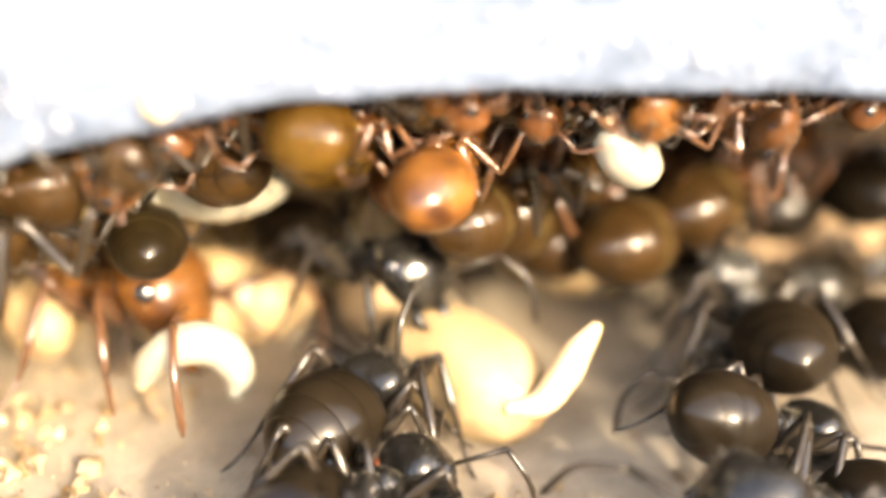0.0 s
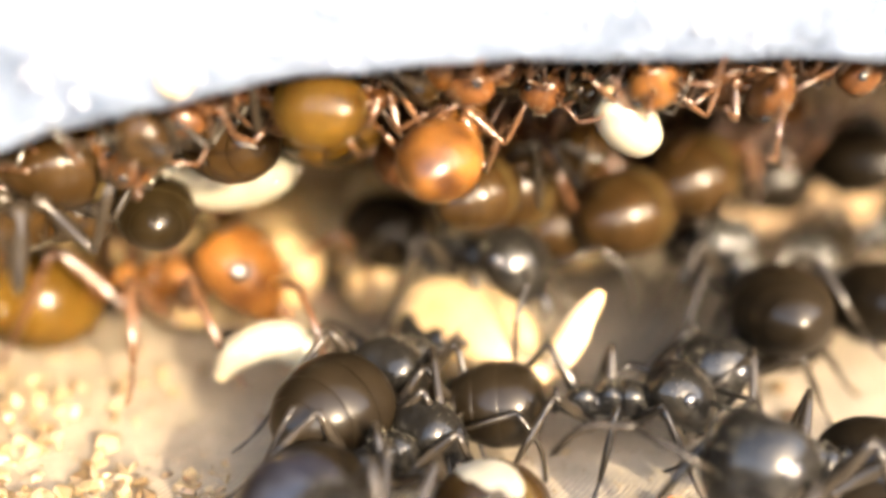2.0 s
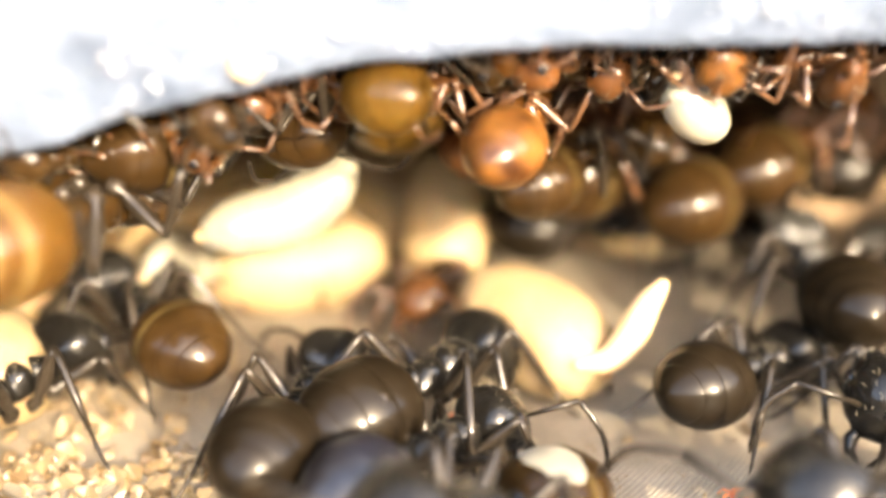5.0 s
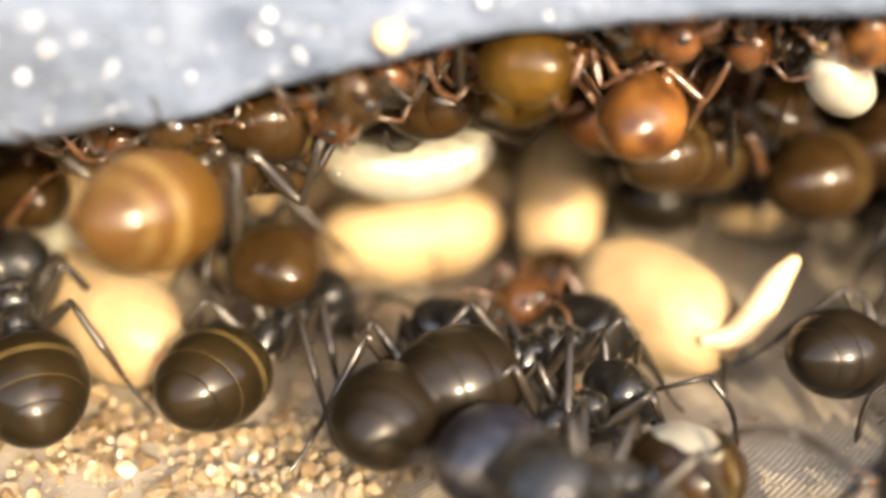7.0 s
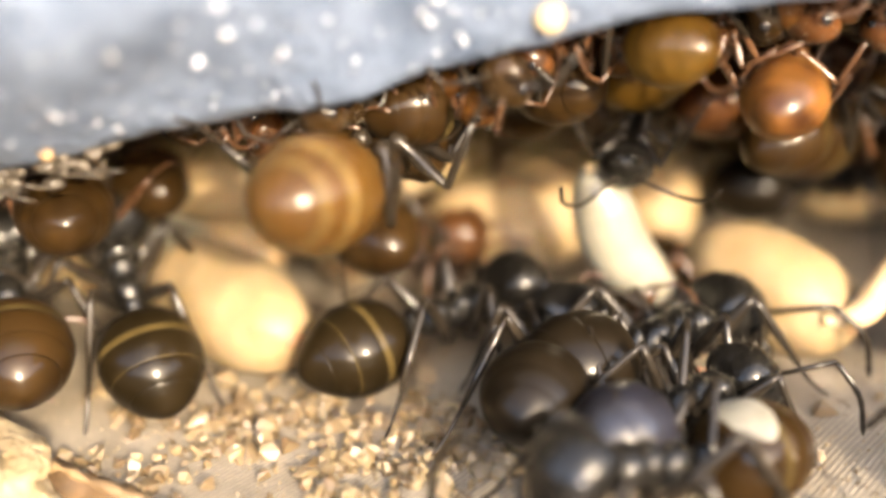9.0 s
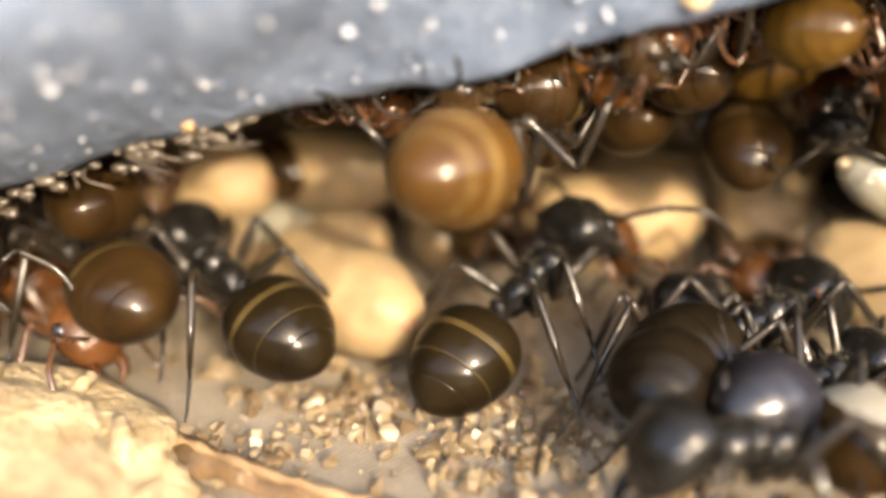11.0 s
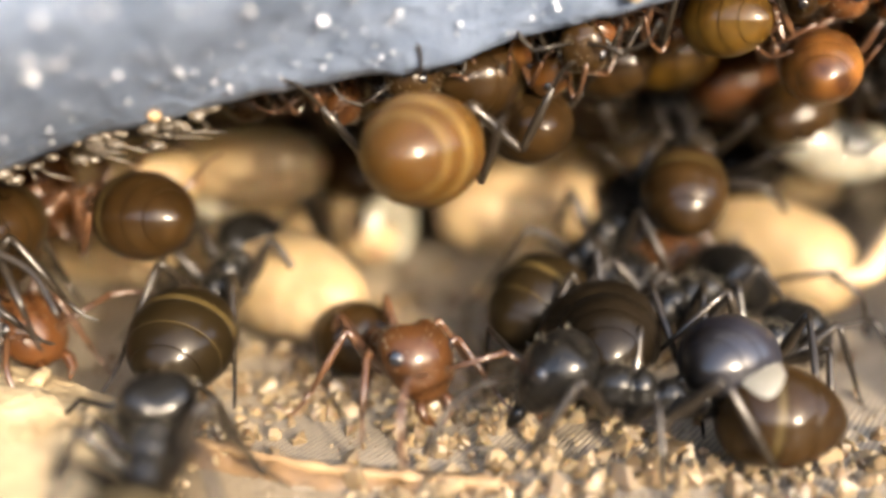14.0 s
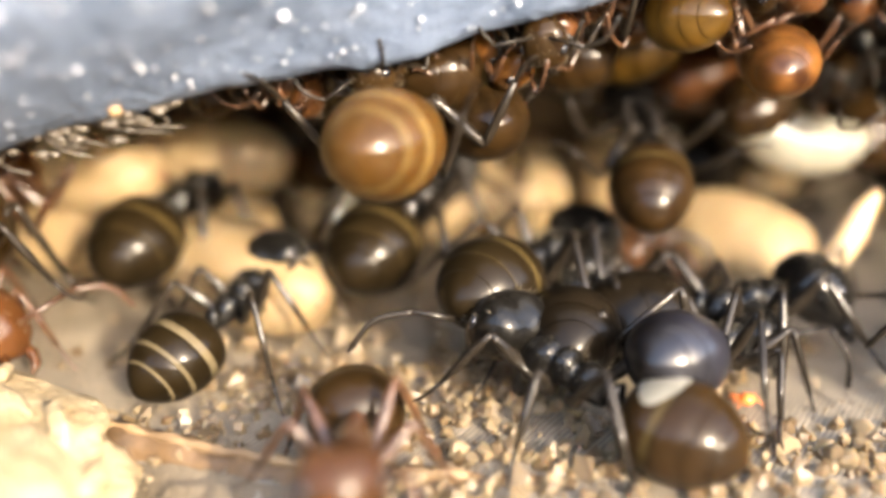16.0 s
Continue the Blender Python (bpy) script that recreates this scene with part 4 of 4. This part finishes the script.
     [(0, -1.26, 1.10, 7.37, 175, -24), (2.5, 0.56, -0.29, 7.60, 170, -21), (3, -0.33, -0.20, 7.54, 172, -21), (5.5, 0.42, -0.97, 6.93, 170, -18), (6, 0.59, -0.85, 6.64, 169, -18), (6.5, 0.47, -0.95, 6.71, 169, -18), (7, 0.44, -0.71, 7.17, 168, -19), (7.5, 0.17, -0.91, 7.42, 167, -20), (8, 0.58, -1.10, 6.55, 165, -19), (8.5, 1.35, -1.48, 6.13, 163, -18), (9, 1.74, -1.63, 5.62, 161, -17), (9.5, 2.53, -0.85, 5.67, 162, -18), (10, 2.49, -0.89, 6.22, 161, -20), (12.5, 7.33, -2.11, 6.18, 144, -22), (16, 8.24, -4.17, 7.14, 142, -23)]),
]
# ants end

floor = ground()
stone()
unseen_bank()
soil_wall()
hollow_shade()
wood_chunk()
bark_strip()
sand()

BROOD = [  # seed, length, width, x, y, z, yaw, pitch
    (1, 5.6, 3.0, -1.1, 3.2, 1.5, -78, 0),
    (2, 5.2, 2.7, 3.5, 4.2, 2.3, -10, 55),
    (3, 5.0, 2.95, 5.35, -1.8, 1.45, 40, 8),
    (4, 6.4, 2.9, -8.7, -2.1, 1.4, 42, 0),
    (5, 4.8, 2.4, -9.5, 1.4, 3.7, 74, 0),
    (11, 5.0, 2.6, -10.0, 2.2, 1.4, 60, 0),
    (12, 4.8, 2.4, -12.9, 1.0, 3.5, 66, 0),
    (13, 5.0, 2.6, -13.4, 1.6, 1.4, 80, 0),
    (6, 5.0, 2.5, -6.2, 3.6, 1.6, 10, 20),
    (7, 5.4, 2.7, 9.6, 7.0, 1.6, 60, 8),
    (8, 5.2, 2.6, 1.2, 7.4, 1.5, 60, 5),
    (9, 5.2, 2.6, 7.0, 8.2, 2.2, -50, 5),
    (10, 5.0, 2.6, -3.5, 7.8, 1.8, -40, 5),
]
for seed, length, width, x, y, z, yaw, pitch in BROOD:
    cocoon(seed, length, width, P(x, y, z, pitch, 0, yaw))

larva([(-0.6, -0.3, 0.2), (0.1, -0.3, 0.35), (0.6, -0.2, 0.95), (0.95, -0.1, 1.6), (1.4, 0, 2.2)], 0.38, P(6.75, -3.7, 1.35), "cream larva leaning on a cocoon", "cream")
larva([(-0.85, 0, 0.15), (-0.35, 0, 0.0), (0.35, 0, 0.0), (0.85, 0, 0.2)], 0.6, P(8.0, -5.1, 7.95, 0, 40, 20), "curled white larva held up under the stone")
larva([(-1.2, 0, 0), (-0.4, 0.1, 0.25), (0.5, 0, 0.2), (1.3, 0, -0.1)], 0.7, P(-10.6, 0.6, 1.9, 0, 0, -20), "greyish white larva behind a cocoon")


def mite(x, y, z):
    bm = bmesh.new()
    ball(bm, (0, 0, 0), (0.17, 0.2, 0.14))
    ob = new("mite", mesh_of("mite", bm, "orange"))
    ob.matrix_basis = P(x, y, z)
    tagged(ob, "tiny orange mite on the floor", "mite", "mites")
    bm = bmesh.new()
    for s in (-1, 1):
        for q in (-0.1, 0, 0.1):
            tube(bm, [(s * 0.1, q, 0), (s * 0.26, q * 2, 0.02), (s * 0.34, q * 2.6, -0.14)], (0.025, 0.02, 0.008), 5)
    part("legs", mesh_of("legs", bm, "orange"), ob)


mite(8.85, -7.6, 0.2)
mite(3.1, -4.1, 0.2)
mite(2.87, -8.25, 0.2)


def silk_fringe():
    """Crusty silvery silk and crumbs along the lower lip of the stone."""
    rnd = random.Random(14)
    bm = bmesh.new()
    for _ in range(46):  # matted crumbs
        x = rnd.choice((-14.2, -13.4, -12.5, -11.8, -11.2, -10.4, -9.9)) + rnd.gauss(0, 0.3)
        z = edge_z(x) + 0.05 - abs(rnd.gauss(0, 0.2))
        c, r, seed = Vector((x, -6.95 + rnd.gauss(0, 0.1), z)), rnd.uniform(0.04, 0.15), rnd.uniform(0, 90)
        made = bmesh.ops.create_icosphere(bm, subdivisions=2, radius=1)["verts"]
        for v in made:
            n = 1 + 0.55 * noise.noise(v.co * 1.6 + Vector((seed, 0, 0)))
            v.co = c + Vector((v.co.x * r * 1.5, v.co.y * r, v.co.z * r * 0.8)) * n
    for _ in range(9):  # loose threads
        x = rnd.uniform(-13.2, -9.8)
        z = edge_z(x) - 0.15
        w = rnd.uniform(0.25, 0.7)
        line = smooth_path([(x, -6.8, z + 0.1), (x + rnd.gauss(0, 0.35), -7.0, z - 0.1), (x + rnd.gauss(0, 0.6), -6.9, z - w * 0.5)], 4)
        tube(bm, line, [0.022] * (len(line) - 1) + [0.008], 5)
    tagged(new("silk_fringe", mesh_of("silk_fringe", bm, "silk")), "crusty silvery silk and crumbs hanging from the stone edge", "silk", kind="stuff")


def crumb(x, z, r, skin, label):
    """A crumb stuck to the stone's face."""
    dz = z - edge_z(x)
    lean = float(np.interp(x, (-30, -13, -9, -5, 0), (1.2, 1.2, 0.9, 0.35, 0.2)))
    bm = bmesh.new()
    ball(bm, (0, 0, 0), (r, r * 0.7, r * 0.9))
    for v in bm.verts:
        v.co *= 1 + 0.3 * noise.noise(v.co * 6)
    ob = new("crumb", mesh_of("crumb", bm, skin))
    ob.matrix_basis = P(x, -6.9 - lean * min(dz, 2.6) - 0.25 * dz - r * 0.45, z)
    tagged(ob, label, "crumb", "crumbs on the stone")


silk_fringe()
crumb(-0.95, 9.3, 0.3, "wood", "pale yellow crumb stuck to the stone face")
crumb(-10.5, 6.95, 0.16, "inner", "small orange-brown crumb stuck to the stone face")
CEILING = random.Random(21)
for _ in range(16):  # more ants packed under the stone
    x, y = CEILING.uniform(-12, 15), CEILING.uniform(3.0, 9)
    root, legs = ant(CEILING.choice(("redgas", "red", "redamber", "redgas", "brown")), 0.8, "brownish ant packed in the cluster under the stone", 100 + _)
    root.matrix_basis = P(x, y, edge_z(x) - 1.1, CEILING.uniform(-15, 15), 180 + CEILING.uniform(-25, 25), CEILING.uniform(0, 360))

for k in range(9):  # a row close behind the stone's edge
    x = -7.5 + 2.1 * k + CEILING.uniform(-0.5, 0.5)
    root, legs = ant(CEILING.choice(("redgas", "redgas", "redamber", "red", "brown")), 0.72, "reddish brown ant squeezed under the stone edge", 200 + k)
    root.matrix_basis = P(x, CEILING.uniform(-3.2, -1.4), edge_z(x) - 0.6, CEILING.uniform(-8, 8), 180 + CEILING.uniform(-20, 20), CEILING.choice((-90, 90)) + CEILING.uniform(-30, 30))

for k in range(25):  # heads and legs crowding out from under the edge
    x = -7.0 + 0.85 * k + CEILING.uniform(-0.5, 0.5)
    root, legs = ant(CEILING.choice(("redgas", "red", "redamber", "redgas", "brown")), CEILING.uniform(0.42, 0.56), "small reddish ant crowding out from under the stone edge", 300 + k)
    root.matrix_basis = P(x, CEILING.uniform(-5.4, -3.4), edge_z(x) - CEILING.uniform(0.3, 0.9), CEILING.uniform(-25, 15), 180 + CEILING.uniform(-40, 40), 180 + CEILING.uniform(-75, 75))

# seconds, x, y, z, turns of the larva that the hanging ant holds
HELD = [(0, -0.9, -1.0, 6.2, 0, 10, 20), (3, -0.9, -1.0, 5.6, 0, 10, 20), (5.5, -0.96, -1.18, 4.6, 0, -28, 15), (6, -1.05, -1.02, 4.67, 0, -32, 15), (7, -0.82, -1.02, 5.02, 0, -4, 5),
        (8, -0.6, -1.19, 5.09, 0, -6, 5), (8.5, 0.92, -1.94, 3.55, 0, 70, 5), (9, 1.43, -2.16, 2.91, 0, 60, 5), (9.5, 1.61, -1.34, 3.39, 0, 40, 5),
        (10, 3.39, -1.38, 3.55, 0, 12, 5), (12.5, 6.6, -2.0, 4.6, 0, 12, 5), (16, 6.6, -2.0, 4.6, 0, 12, 5)]
CARRIED = [(0, -1.28, -2.60, 2.31, 0, -8, 0), (0.5, -0.86, -2.60, 1.99, 0, 0, 0), (1, -0.23, -2.60, 1.68, 0, 10, 0), (1.5, -0.00, -2.60, 1.58, 0, 12, 0), (2, 0.34, -2.60, 1.67, 0, 0, 0), (2.5, 0.51, -2.60, 2.33, 0, -6, 0), (3, 0.57, -2.60, 2.04, 0, 0, 0),
           (4.2, -0.5, 1.5, 3.2, 0, 20, 30), (5.5, -5.4, 1.5, 1.8, 0, 20, 60), (16, -5.4, 1.5, 1.8, 0, 20, 60)]


def motions():
    held = larva([(-2.1, 0, 0.25), (-1.3, 0, 0.1), (0, 0, -0.15), (1.2, 0, 0.05), (2.0, 0, 0.5)], 0.85, P(0, 0, 0), "waxy white larva with droplets held in an ant's jaws", drops=6)
    walk(held, [(t, P(*rest)) for t, *rest in HELD])
    carried = larva([(-1.25, 0, -0.45), (-0.85, 0, 0.1), (-0.1, 0, 0.4), (0.65, 0, 0.2), (1.0, 0, -0.5), (0.8, 0, -1.2)], 0.52, P(0, 0, 0), "curved white larva carried by a tawny ant")
    walk(carried, [(t, P(*rest)) for t, *rest in CARRIED])
    for i, (colour, size, hangs, walks, label, rows) in enumerate(ANTS):
        root, legs = ant(colour, size, label, i, hangs)
        keys = [(t, P(x, y, z, -pitch if hangs else pitch, 180 if hangs else 0, yaw)) for t, x, y, z, yaw, pitch in rows]
        if len(keys) == 1:
            root.matrix_basis = keys[0][1]
        else:
            walk(root, keys)
        if walks:
            for j, leg in enumerate(legs):
                rest = leg.matrix_basis.copy()
                phase = (0, 1, 1, 0, 0, 1)[j] * 0.5
                walk(leg, [(0.25 * n, Matrix.Translation(rest.translation) @ (Matrix.Rotation(radians(11) * math.sin(2 * math.pi * (n * 0.31 + phase)), 4, "Z")
                            @ Matrix.LocRotScale(None, rest.to_quaternion(), rest.to_scale()))) for n in range(65)])


large_grains(floor)
motions()
